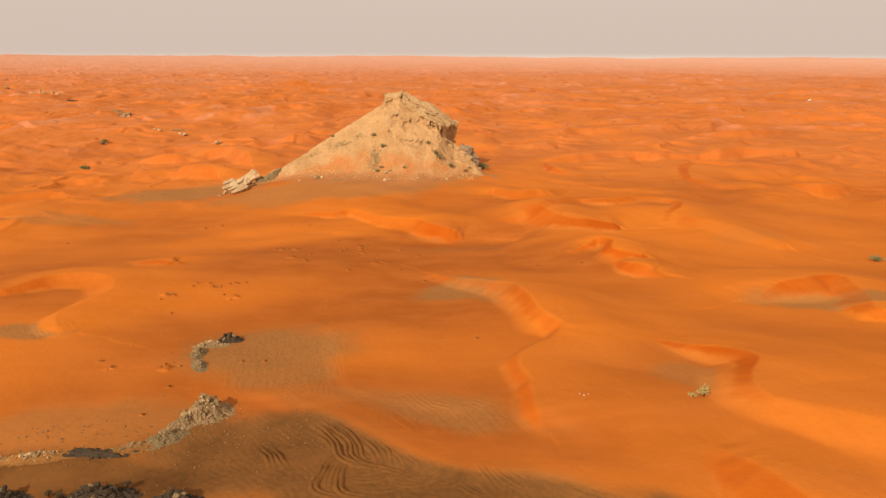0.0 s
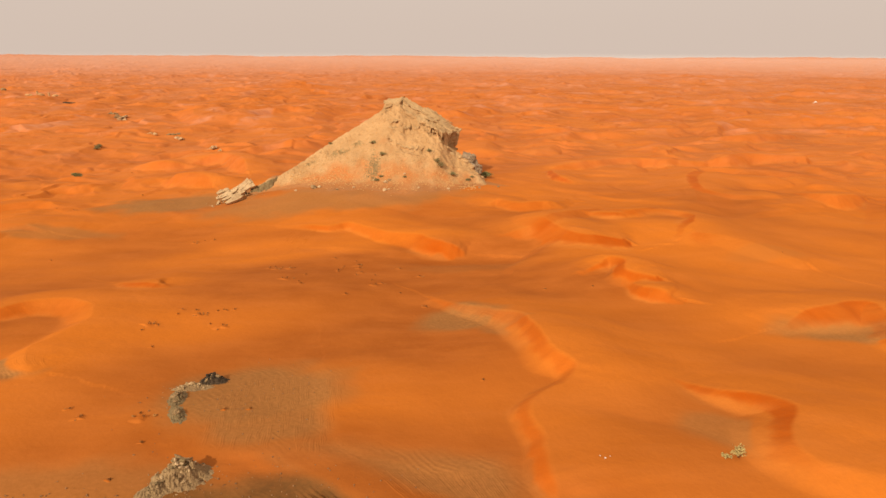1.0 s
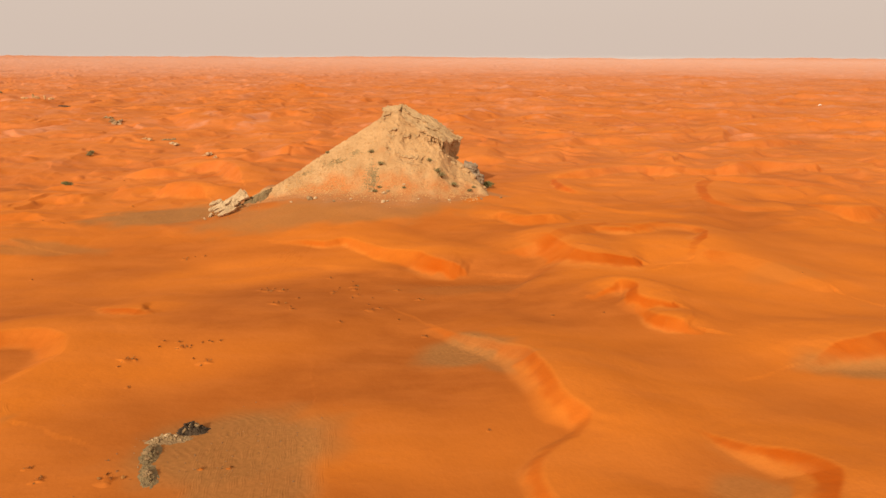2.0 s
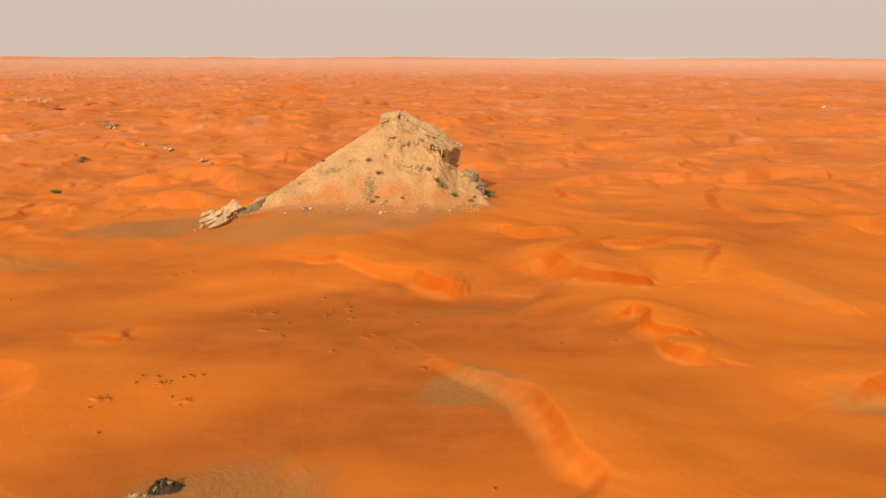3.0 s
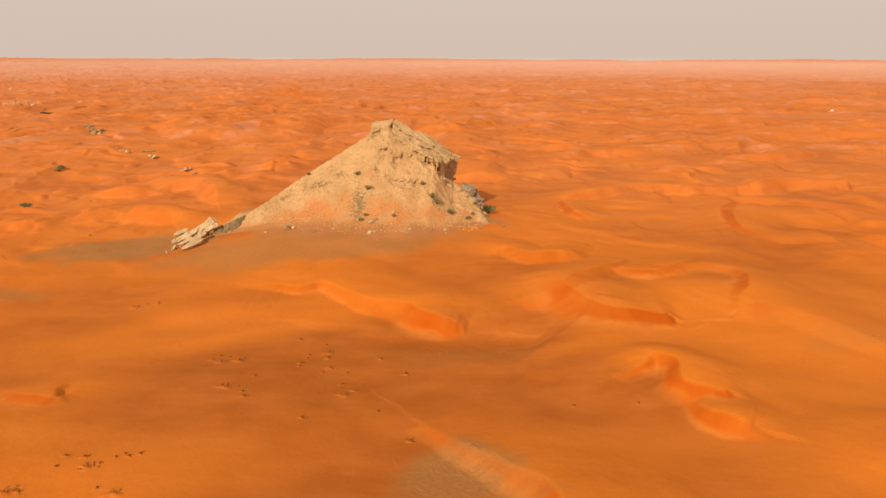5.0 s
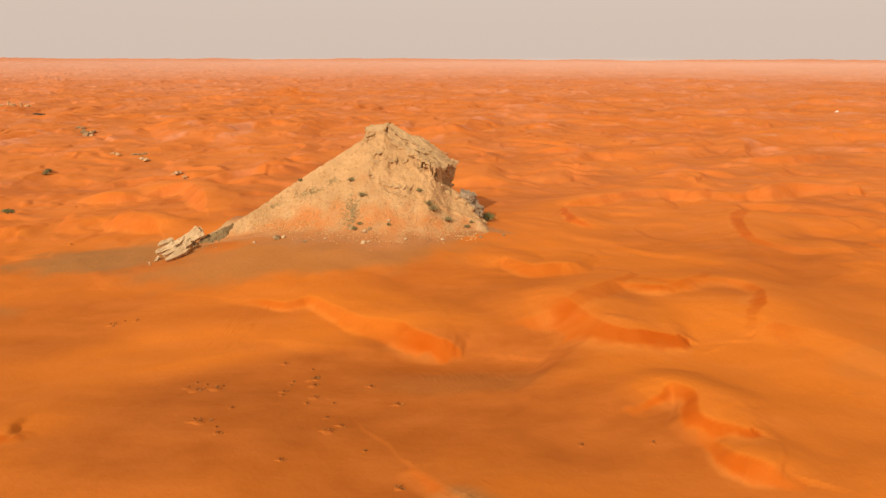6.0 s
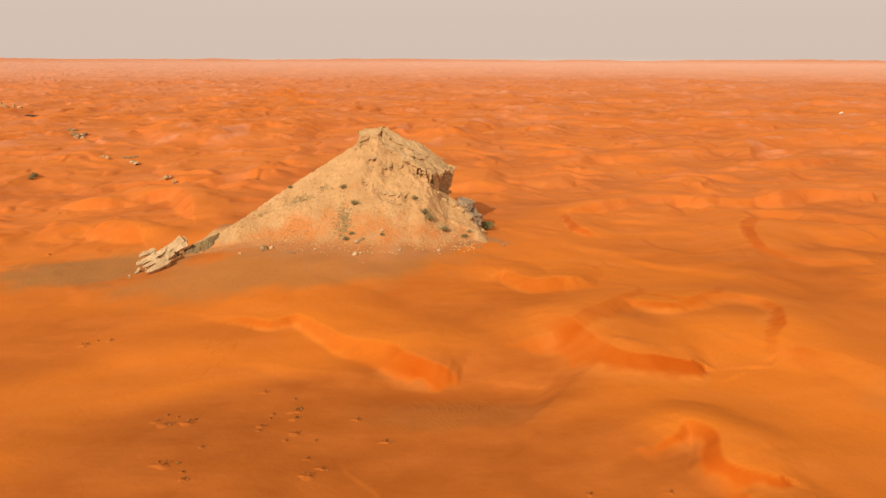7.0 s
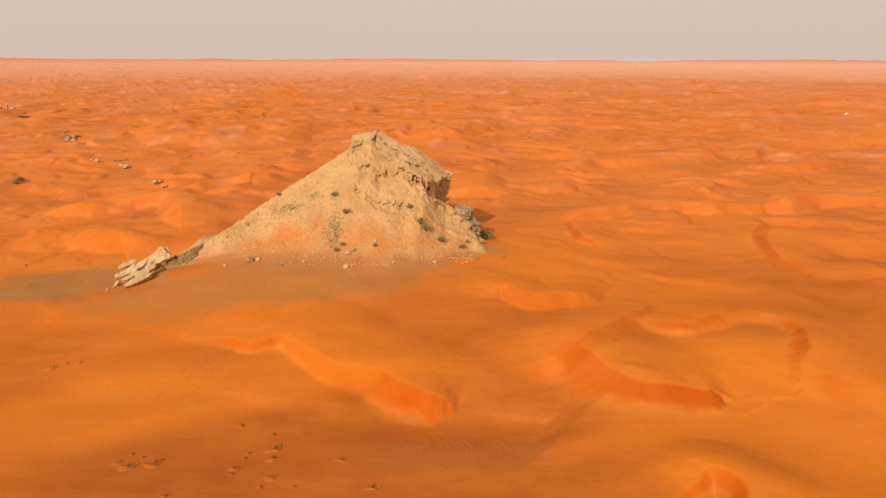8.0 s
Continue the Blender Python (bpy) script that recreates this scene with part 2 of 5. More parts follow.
dune([(16.7, 39.1, 0.2, 0.6), (17.8, 36.8, 0.8, 0.6), (19.1, 34.6, 1, 0.6), (20, 33.3, 0.8, 0.6)], 7, 0.3)
dune([(-11.7, 63.5, 0.1, 0.2), (-9.8, 57.3, 0.22, 0.2), (-8.6, 52, 0.28, 0.2), (-6.7, 47.6, 0.28, 0.2), (-4, 46.1, 0.25, 0.2), (0.2, 45, 0.2, 0.2), (4.2, 46, 0.15, 0.2), (6.7, 46.4, 0.1, 0.2)], 14, 0.15)
dune([(-18.2, 47.5, 0.1, 0), (-13.5, 47.4, 0.25, 0), (-9.5, 44.9, 0.35, 0), (-5.5, 41.7, 0.4, 0), (-2.6, 39, 0.4, 0), (0.9, 37.2, 0.35, 0), (6.8, 36, 0.3, 0), (10.5, 33.8, 0.3, 0)], 6, 0.2)
dune([(25, 189.3, 0.3, 0.4), (26.2, 191.1, 0.9, 0.4), (31.8, 194.4, 1.1, 0.4), (39, 199.1, 1.1, 0.4), (46.6, 204.1, 1.1, 0.4), (64.4, 203.8, 0.9, 0.4), (79.8, 209.5, 0.3, 0.4)], 14, 0.4)
dune([(24.7, 185.7, 0.6, 0.9), (24.7, 179.1, 0.8, 0.9), (25.5, 171.8, 0.8, 0.9), (27.9, 168.9, 0.2, 0.9)], 9, 0.5)
dune([(66.9, 181.9, 0.8, 0.3), (62, 177.9, 1.2, 0.5), (57.3, 169.4, 1.1, 0.8), (54.9, 159.1, 1, 0.8), (57.5, 154, 0.9, 0.4), (61.8, 152.2, 0.8, 0.2), (68.1, 152.9, 0.7, 0.2)], 16, 0.4)
dune([(5.9, 141.1, 0.3, 0.2), (8.8, 142.3, 1, 0.3), (12.2, 137.1, 1.4, 0.5), (16, 137.5, 1.6, 0.5), (18.1, 138.3, 1.6, 0.1), (22.5, 146.7, 0.4, 0)], 9, 0.5)
dune([(-74.9, 180.5, 0.5, 0.4), (-69.7, 177.5, 1.6, 0.4), (-61.2, 171.6, 1.8, 0.4), (-59.6, 169.7, 0.6, 0.4)], 9, 0.4)
dune([(-81.8, 210.6, 0.3, 0.4), (-77, 215.7, 1.2, 0.4), (-69.9, 215.8, 1.44, 0.4), (-61.5, 201.3, 1.44, 0.4), (-56.1, 187.4, 0.48, 0.4)], 12, 0.4)
dune([(-96.3, 209.2, 0.4, 0.4), (-87.9, 209.1, 1.2, 0.4), (-79.4, 210, 0.3, 0.4)], 12, 0.4)
dune([(0.1, 221.5, 0.6, 0.1), (5.8, 223.5, 1.2, 0.1), (8.1, 226.1, 1.32, 0.1), (9.9, 244.4, 0.96, 0.1)], 20, 0.2, 0.8)
dune([(20.8, 236.2, 0.24, 0.1), (23.9, 229.2, 0.72, 0.1), (30.5, 234, 0.72, 0.1), (34.3, 248.4, 0.24, 0.1)], 20, 0.2, 0.8)
dune([(55.5, 203.9, 0.4, 0.4), (58.6, 202.1, 1.2, 0.4), (65.2, 209.4, 0.4, 0.4)], 12, 0.4)
dune([(72.3, 207.4, 0.5, 0.4), (76.5, 205.6, 1.6, 0.4), (79.9, 208.8, 1.8, 0.4), (87.5, 212.2, 1.6, 0.4), (101.5, 209.4, 1.2, 0.4)], 12, 0.4)
dune([(94.1, 267.1, 0.5, 0.4), (102.2, 258.5, 1.6, 0.4), (112, 264.5, 1.6, 0.4), (129.3, 276.8, 0.5, 0.4)], 12, 0.4)
dune([(28.4, 283.3, 0.5, 0.4), (37.7, 282.2, 1.4, 0.4), (49.4, 283.5, 0.5, 0.4)], 12, 0.4)
dune([(7.3, 115.9, 0.4, 0.4), (12.1, 116.6, 1.2, 0.4), (17.7, 122.5, 1.4, 0.4), (26.3, 135.5, 0.5, 0.4)], 12, 0.4)
dune([(26.8, 132.4, 0.4, 0.4), (31.2, 127.7, 1, 0.4), (39.3, 138.3, 0.3, 0.4)], 12, 0.4)
dune([(75.4, 157.8, 0.5, 0.4), (79.7, 151.3, 1.3, 0.4), (89.3, 157.6, 0.5, 0.4)], 12, 0.4)
dune([(-89.5, 130.7, 0.8, 0.4), (-82.5, 130.4, 1.2, 0.4), (-75.8, 128.2, 0.3, 0.4)], 12, 0.4)
dune([(18.2, 112.2, 1.5, 0.1), (16.3, 109.4, 1.4, 0.15), (13.6, 106.4, 1.3, 0.1), (10.4, 102.4, 1.0, 0), (7.8, 97.2, 0.3, 0)], 12, 0.42)
dune([(-28.9, 115.1, 0.1, 0), (-21.3, 113.9, 0.3, 0), (-14.9, 111.8, 0.4, 0), (-10.2, 111.1, 0.5, 0), (-5.1, 110.3, 0.2, 0)], 8, 0.2)


PATCHES = []


def flat(cx, cy, rx, ry, turn=0.0, grit=1.0, furrow=0.0, dark_ground=0.0):
    """A stretch of coarse grey-brown gravelly sand between the dunes, or of darker brown ground."""
    PATCHES.append((cx, cy, rx, ry, turn, grit, furrow, dark_ground))


flat(-16, 56, 7, 7, 20, 0.75, 0.8)
flat(-3, 44.5, 9, 3, -15, 0.6, 1.0)
flat(-10, 38, 9, 5, 0, 0.7, 0.6)
flat(4, 34.5, 9, 2.5, -12, 0.7, 1.0)
flat(-40, 60.5, 5, 2.2, -10, 0.8, 1.0)
flat(42, 72, 8, 3, -8, 0.8, 0.3)
flat(19.6, 48.4, 4.4, 2.6, -35, 0.5, 0.2)
flat(0.2, 75.6, 4.2, 4.4, -20, 0.75, 0.6)
flat(4.6, 71.0, 4.5, 2.0, -50, 0.5, 0.0)
flat(45, 103.5, 6, 3, 10, 0.2, 0.1)
flat(1, 102, 8, 3.5, 0, 0.2, 0.6)
flat(-25, 146, 26, 9, 8, 0.65, 0.2)
flat(-60, 152, 16, 9, 15, 0.8, 0.1)
flat(-76, 127, 12, 4, 0, 0.5, 0.1)
flat(-24, 41, 10, 4, 10, 0.5, 0.2)
flat(-11, 38.5, 9, 5.5, 0, 0.8, 0.5, 0.8)
flat(-4, 35, 9, 3.6, -8, 0.8, 0.8, 0.75)
flat(-22, 34.8, 11, 3.2, 0, 0.6, 0.1, 0.95)
flat(7, 33.4, 9, 2.2, -12, 0.8, 0.8, 0.75)
flat(-13.8, 51.5, 4.6, 4.5, 0, 0.65, 0.9)
flat(-8, 45.3, 6, 2.0, -25, 0.6, 1.0)



def base_height(x, y):
    z = sum(np.interp(y + k, (-900, 30, 45, 107, 128, 150, 400), (3.4, 3.6, 3.3, -1.9, -1.2, -1.2, -1.5)) for k in (-9, -6, -3, 0, 3, 6, 9)) / 7
    z = z + 1.3 * bell(x, y, -27, 88, 14, 11) - 2.5 * bell(x, y, -52, 124, 24, 22)
    z = z + 2.3 * bell(x, y, -18, 160, 34, 20) - 1.3 * bell(x, y, -54, 157, 13, 12)
    z = z + 2.2 * bell(x, y, 17, 119, 14, 14) + 2.0 * bell(x, y, 38, 120, 14, 14) + 2.3 * bell(x, y, 23, 93, 12, 13)
    z = z - 1.2 * bell(x, y, 5, 107.5, 13, 5) + 1.2 * bell(x, y, 9, 67, 10, 12) + 1.5 * bell(x, y, 47, 107, 13, 12) + 1.0 * bell(x, y, 19, 46, 14, 8)
    z = z - 3.5 / (1 + np.exp(np.clip((x + 75) / 12, -40, 40))) * np.exp(-((y - 190) / 110) ** 2)
    z = z + 10 * step(y, 1500, 3600) + 3.0 * fractal(x / 420, y / 420, 5, 3) * step(y, 300, 1200) + 7 * fractal(x / 700, y / 900, 6, 3) * step(y, 1500, 2600)
    return z + 0.36 * fractal(x / 24, y / 20, 11, 3)


def open_dunes(x, y):
    """The dune sea: ridges across the wind, broken up and bent."""
    total, mask = 0.0, 0.0
    for k, (length, tall, turn) in enumerate(((46, 1.7, -0.85), (25, 1.2, 0.45), (130, 2.6, -0.6), (14, 0.55, -0.7), (8, 0.18, 0.6))):
        c, s = math.cos(turn), math.sin(turn)
        u, v = x * c - y * s, x * s + y * c
        wob = 0.62 * fractal(x / (length * 1.15), y / (length * 1.4), 20 + k, 3)
        ph = -v / length * 1.0 + wob * 1.5
        ph = ph - np.floor(ph)
        saw = np.where(ph < 0.8, step(ph, 0, 0.8), 1 - (ph - 0.8) / 0.2)
        amp = np.clip(0.40 + 1.35 * perlin(x / (length * 0.9), y / (length * 1.1), 40 + k), 0, 1.3)
        total = total + tall * amp * saw
        mask = np.maximum(mask, np.where(ph > 0.8, amp, 0))
    return total - 1.8, np.clip(mask, 0, 1)


def ground(x, y):
    """Height, and how much of slip face, gravel and furrows there is."""
    x, y = np.asarray(x, float), np.asarray(y, float)
    z = base_height(x, y)
    ridge, slipping, lip = np.zeros_like(z), np.zeros_like(z), np.zeros_like(z)
    for line, back, slope, band in DUNES:
        top = line[:, 2].max()
        reach = max(back, top / slope * 1.3)
        lo, hi = line[:, :2].min(0) - reach, line[:, :2].max(0) + reach
        near = np.nonzero((x > lo[0]) & (x < hi[0]) & (y > lo[1]) & (y < hi[1]))[0]
        if not len(near):
            continue
        px, py = x[near], y[near]
        px = px + 0.5 * perlin(px / 5, py / 5, 61)
        py = py + 0.5 * perlin(px / 5, py / 5, 62)
        px, py = px + 0.12 * perlin(px / 1.3, py / 1.3, 65), py + 0.12 * perlin(px / 1.3, py / 1.3, 66)
        best, side, tall, red, total, arc = (np.full(len(near), v) for v in (1e9, 0.0, 0.0, 0.0, 1e-30, 0.0))
        run = 0.0
        last = len(line) - 2
        for k, (a, b) in enumerate(zip(line, line[1:])):
            d = b[:2] - a[:2]
            along = ((px - a[0]) * d[0] + (py - a[1]) * d[1]) / (d @ d + 1e-9)
            t = np.clip(along, 0, 1)
            past = np.maximum(-along if k == 0 else 0, along - 1 if k == last else 0) * math.sqrt(d @ d)
            dx, dy = px - a[0] - t * d[0], py - a[1] - t * d[1]
            q = dx * dx + dy * dy
            new_best = q < best
            best = np.where(new_best, q, best)
            side = np.where(new_best, d[0] * dy - d[1] * dx, side)
            arc = np.where(new_best, run + t * math.sqrt(d @ d), arc)
            run += math.sqrt(d @ d)
            w = 1 / (q + 0.2) ** 4
            total += w
            tall += w * (a[2] + t * (b[2] - a[2])) * (1 - step(past, 0, 3.5))
            red += w * (a[3] + t * (b[3] - a[3]))
        tall, red = tall / total, red / total
        dist = np.sqrt(best + 0.12) - 0.35
        tall = np.maximum(tall, 0)
        t = 1 - dist / np.maximum(tall / slope, 1.4)
        lee = np.where(t > 0.2, t, np.where(t > -0.2, (t + 0.2) ** 2 / 0.8, 0))
        h = tall * np.where(side < 0, lee, 1 - step(dist, 0, back))
        ridge[near] = (ridge[near] ** 3 + h ** 3) ** (1 / 3)
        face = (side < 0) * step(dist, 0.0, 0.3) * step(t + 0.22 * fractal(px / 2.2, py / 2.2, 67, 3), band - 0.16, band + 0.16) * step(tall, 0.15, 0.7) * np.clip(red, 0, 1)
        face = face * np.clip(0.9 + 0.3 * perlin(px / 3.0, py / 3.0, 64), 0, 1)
        # small avalanches have fluted the slip face
        flute = (0.6 * perlin(arc / 0.7 + 0.6 * perlin(arc / 3, dist / 5, 70), dist / 6, 68) + 0.6 * perlin(arc / 2.1, dist / 8, 74)) * step(perlin(arc / 6, dist / 30, 69), -0.15, 0.25)
        ridge[near] += 0.10 * flute * face * np.clip(tall / 1.5, 0, 1)
        # mask of the brightened strip along the slip-face foot
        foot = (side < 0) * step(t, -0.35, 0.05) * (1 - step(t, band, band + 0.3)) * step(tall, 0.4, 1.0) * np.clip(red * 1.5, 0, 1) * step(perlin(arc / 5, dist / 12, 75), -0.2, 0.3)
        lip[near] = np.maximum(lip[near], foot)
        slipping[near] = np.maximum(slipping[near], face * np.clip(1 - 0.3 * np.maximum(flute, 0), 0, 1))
    grit, furrow, dark_ground = np.zeros_like(z), np.zeros_like(z), np.zeros_like(z)
    edge = 0.35 * fractal(x / 6, y / 6, 33, 3)
    for cx, cy, rx, ry, turn, g, f, dark in PATCHES:
        k = step(bell(x, y, cx, cy, rx, ry, turn) + edge * 0.5, 0.15, 0.66)
        grit, furrow, dark_ground = np.maximum(grit, g * k), np.maximum(furrow, f * k), np.maximum(dark_ground, dark * k)
    wild = np.maximum(step(np.hypot((x - 0) / 1.05, (y - 110) / 1.15), 58, 100), 0)
    far, far_face = open_dunes(x, y)
    wild = np.maximum(wild, 0.4 * step(y, 116, 150) * (1 - bell(x, y, -16, 165, 34, 24)))
    keep = 1 - np.clip(ridge / 1.2, 0, 1)
    z = z + ridge + wild * keep * far
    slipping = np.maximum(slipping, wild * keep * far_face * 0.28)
    cover = 1 - 0.9 * step(ridge, 0.18, 0.38) * (y < 70)
    grit, furrow, dark_ground = grit * (1 - 0.7 * slipping) * cover, furrow * cover, dark_ground * cover
    # flecks painted as sunlit dune faces, and a haze tint that grows with distance
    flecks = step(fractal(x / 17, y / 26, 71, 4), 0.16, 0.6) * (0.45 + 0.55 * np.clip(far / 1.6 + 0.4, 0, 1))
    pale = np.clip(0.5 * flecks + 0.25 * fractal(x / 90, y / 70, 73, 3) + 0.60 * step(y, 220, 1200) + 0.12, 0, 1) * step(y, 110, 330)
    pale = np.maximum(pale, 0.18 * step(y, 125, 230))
    # coarse brown sand, with the shade of hollows painted in; fine bright sand on dunes
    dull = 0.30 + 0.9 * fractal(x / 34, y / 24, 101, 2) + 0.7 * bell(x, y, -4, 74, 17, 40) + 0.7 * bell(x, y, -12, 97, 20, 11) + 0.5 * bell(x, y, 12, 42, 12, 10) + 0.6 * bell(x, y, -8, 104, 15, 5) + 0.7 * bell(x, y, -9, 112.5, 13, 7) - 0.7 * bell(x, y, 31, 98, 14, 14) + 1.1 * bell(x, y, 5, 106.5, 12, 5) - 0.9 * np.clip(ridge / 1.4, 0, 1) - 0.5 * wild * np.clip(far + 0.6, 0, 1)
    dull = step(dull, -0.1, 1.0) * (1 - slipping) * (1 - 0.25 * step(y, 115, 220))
    return z, slipping, grit, furrow, pale, dark_ground, dull, lip


# the skyline of the slope: x, y, height
RIDGE = np.array([(-46, 157.6, -0.8), (-42.4, 158.5, 0.4), (-39.8, 160, 2.1), (-36.9, 164, 3.7), (-33.4, 167, 6.1), (-29.7, 170, 8.4), (-25.7, 172, 10.8), (-21.7, 174, 13.2), (-18.6, 175.5, 15.2), (-17.8, 176, 16.9), (-14.2, 177.3, 17.9),
                  (-12.2, 174.0, 14.3), (-10.2, 172.9, 13.5), (-9.4, 171.5, 12.6), (-7.2, 170.5, 11.9), (-6.0, 168.9, 11.2), (-4.6, 168.1, 10.5), (-3.9, 167.4, 9.4), (-2.3, 168.8, 7.4), (-0.6, 170.6, 6.2), (1.6, 168.5, 5.0), (3.2, 167, 3.5), (4.2, 165.5, 2.1), (5.4, 163.4, 0.9), (7.2, 161.4, 0.0), (9, 160, -1.2)])
# the skyline of the cap, from the crown down to the nose
CAP_LINE = np.array([(-14.2, 177.5, 18.2), (-11.1, 177, 17.15), (-8.1, 176.6, 15.95), (-5.6, 176.2, 14.75), (-2.8, 175.8, 12.85), (0.5, 175, 10.7), (1.2, 174.8, 10.3)])
CAP = [(-13.6, 175.2), (-12.2, 173.2), (-10.2, 172.2), (-9.4, 170.8), (-7.2, 169.9), (-6.0, 168.2), (-4.6, 167.5), (-3.7, 166.4), (-2.7, 168.6), (-1.5, 171.0), (-0.3, 173.4), (0.7, 175.0), (0.8, 175.7), (-2.8, 176.3), (-5.6, 176.7), (-8.1, 177.1), (-11.1, 177.5), (-13.8, 178)]


def ridge_y(x):
    return np.interp(x, RIDGE[:, 0], RIDGE[:, 1])


def cap_top(x, y):
    """The upper face of the cap: it falls towards the open slope, less so at the nose."""
    fall = np.interp(x, (-14, -11, -8, -4, 1), (0.80, 0.62, 0.48, 0.29, 0.24))
    mid = np.interp(x, CAP_LINE[:, 0], CAP_LINE[:, 1])
    return np.interp(x, CAP_LINE[:, 0], CAP_LINE[:, 2]) - fall * np.maximum(mid - y, 0) - 0.1 * np.maximum(y - mid, 0)


def hill_fall(x, y):
    """0 at the skyline, 1 where the slope meets the sand."""
    mid = ridge_y(x)
    foot = np.interp(x, (-46, -40, -36, -32, -29, -23, -17, -11, -5.6, 0, 4, 6.5, 9), (155.5, 156, 157.2, 157, 157, 156.2, 154.8, 154, 155, 157.6, 159.8, 159.2, 158.4))
    foot = foot + 0.9 * fractal(x / 8, y / 40, 79, 3)
    return np.where(y < mid, (mid - y) / np.maximum(mid - foot, 1.5), (y - mid) / 15.0)


# lines of the beds on the slope, how far they jut and how thick they are
LEDGES = (
    ([(-18.2, 174.3), (-17.1, 174.6), (-15.8, 175.8)], 0.7, 0.3),
    ([(-14.1, 177.2), (-12.0, 175.7), (-10.7, 174.9), (-9.3, 174.7), (-7.9, 173.6)], 1.0, 0.35),
    ([(-7.8, 172.9), (-6.4, 171.6), (-4.7, 171.8)], 0.8, 0.3),
    ([(-16.1, 171.0), (-14.0, 170.9)], 0.9, 0.3),
    ([(-15.7, 169.2), (-14.5, 169.4)], 0.9, 0.4),
    ([(-12.9, 169.4), (-11.6, 170.1), (-11.0, 171.5)], 1.1, 0.4),
    ([(-10.8, 170.8), (-9.3, 170.3), (-8.1, 170.4)], 1.2, 0.45),
    ([(-7.8, 170.0), (-6.0, 168.6), (-4.6, 169.7)], 0.9, 0.3),
    ([(-7.2, 169.3), (-5.2, 167.8), (-3.6, 166.5)], 1.0, 0.35),
    ([(-16.5, 167.5), (-14.8, 166.0)], 0.6, 0.25),
    ([(-14.4, 166.4), (-13.6, 165.0), (-12.1, 164.5), (-10.6, 164.1), (-7.6, 164.3)], 0.75, 0.28),
    ([(-4.9, 167.4), (-2.9, 167.6), (-0.5, 169.7)], 0.7, 0.3),
    ([(-11.1, 163.7), (-8.0, 163.4)], 0.6, 0.2),
    ([(-6.5, 163.1), (-5.0, 162.9)], 0.5, 0.2),
)


def apron(x, y):
    """Where pale grit from the hill lies over the sand."""
    s = hill_fall(np.clip(x, -46, 9), y) + np.maximum(0, x) * 0.13 + np.maximum(0, -41 - x) * 0.12 + np.maximum(0, y - ridge_y(x)) * 0.12
    s = s + 0.12 * fractal(x / 6, y / 5, 98, 4)
    return (1 - step(s, 1.1, 1.75)) * (y < 185)


def height(x, y):
    return float(ground(np.array([x]), np.array([y]))[0][0])


def mesh_from_grid(name, verts, rows, cols, mat):
    i = np.arange((rows - 1) * (cols - 1))
    a = i // (cols - 1) * cols + i % (cols - 1)
    quads = np.stack([a, a + 1, a + cols + 1, a + cols], 1).astype(np.int32)
    me = bpy.data.meshes.new(name)
    me.vertices.add(len(verts))
    me.vertices.foreach_set("co", np.ascontiguousarray(verts, dtype=np.float32).ravel())
    me.loops.add(quads.size)
    me.loops.foreach_set("vertex_index", quads.ravel())
    me.polygons.add(len(quads))
    me.polygons.foreach_set("loop_start", np.arange(0, quads.size, 4, dtype=np.int32))
    me.polygons.foreach_set("use_smooth", np.ones(len(quads), dtype=bool))
    me.update(calc_edges=True)
    me.validate()
    me.materials.append(mat)
    return me


def build_ground():
    ys, y = [-900, -600, -400, -250, -150, -90, -50, -25, -10, 0, 8, 15, 20, 24, 27], 29.0
    while y < 3650:
        ys.append(y)
        y += 0.25 * max(1.0, y / 100) ** 1.42
    ys = np.array(ys)
    inner = np.linspace(-1, 1, 960)
    outer = np.linspace(0, 1, 36)[1:] ** 1.6
    near, wide = 14 + 0.66 * np.abs(ys), 110 + 1.1 * np.abs(ys)
    X = np.concatenate([-(near[:, None] + (wide - near)[:, None] * outer[::-1]), near[:, None] * inner, near[:, None] + (wide - near)[:, None] * outer], 1)
    Y = np.repeat(ys[:, None], X.shape[1], 1)
    x, y = X.ravel(), Y.ravel()
    z, slip, grit, furrow, pale, dark_ground, dull, lip = ground(x, y)
    me = mesh_from_grid("ground", np.stack([x, y, z], 1), len(ys), X.shape[1], SAND)
    at = me.attributes.new("sand", "FLOAT_COLOR", "POINT")
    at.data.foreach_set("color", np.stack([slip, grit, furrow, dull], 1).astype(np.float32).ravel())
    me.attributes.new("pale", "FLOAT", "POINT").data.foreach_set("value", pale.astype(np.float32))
    me.attributes.new("dark_ground", "FLOAT", "POINT").data.foreach_set("value", dark_ground.astype(np.float32))
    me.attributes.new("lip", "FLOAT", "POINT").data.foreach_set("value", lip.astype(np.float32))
    me.attributes.new("apron", "FLOAT", "POINT").data.foreach_set("value", apron(x, y).astype(np.float32))
    tagged(new("ground", me), "rippled orange desert sand with dunes and gravel flats", "sand", kind="structure")


build_ground()


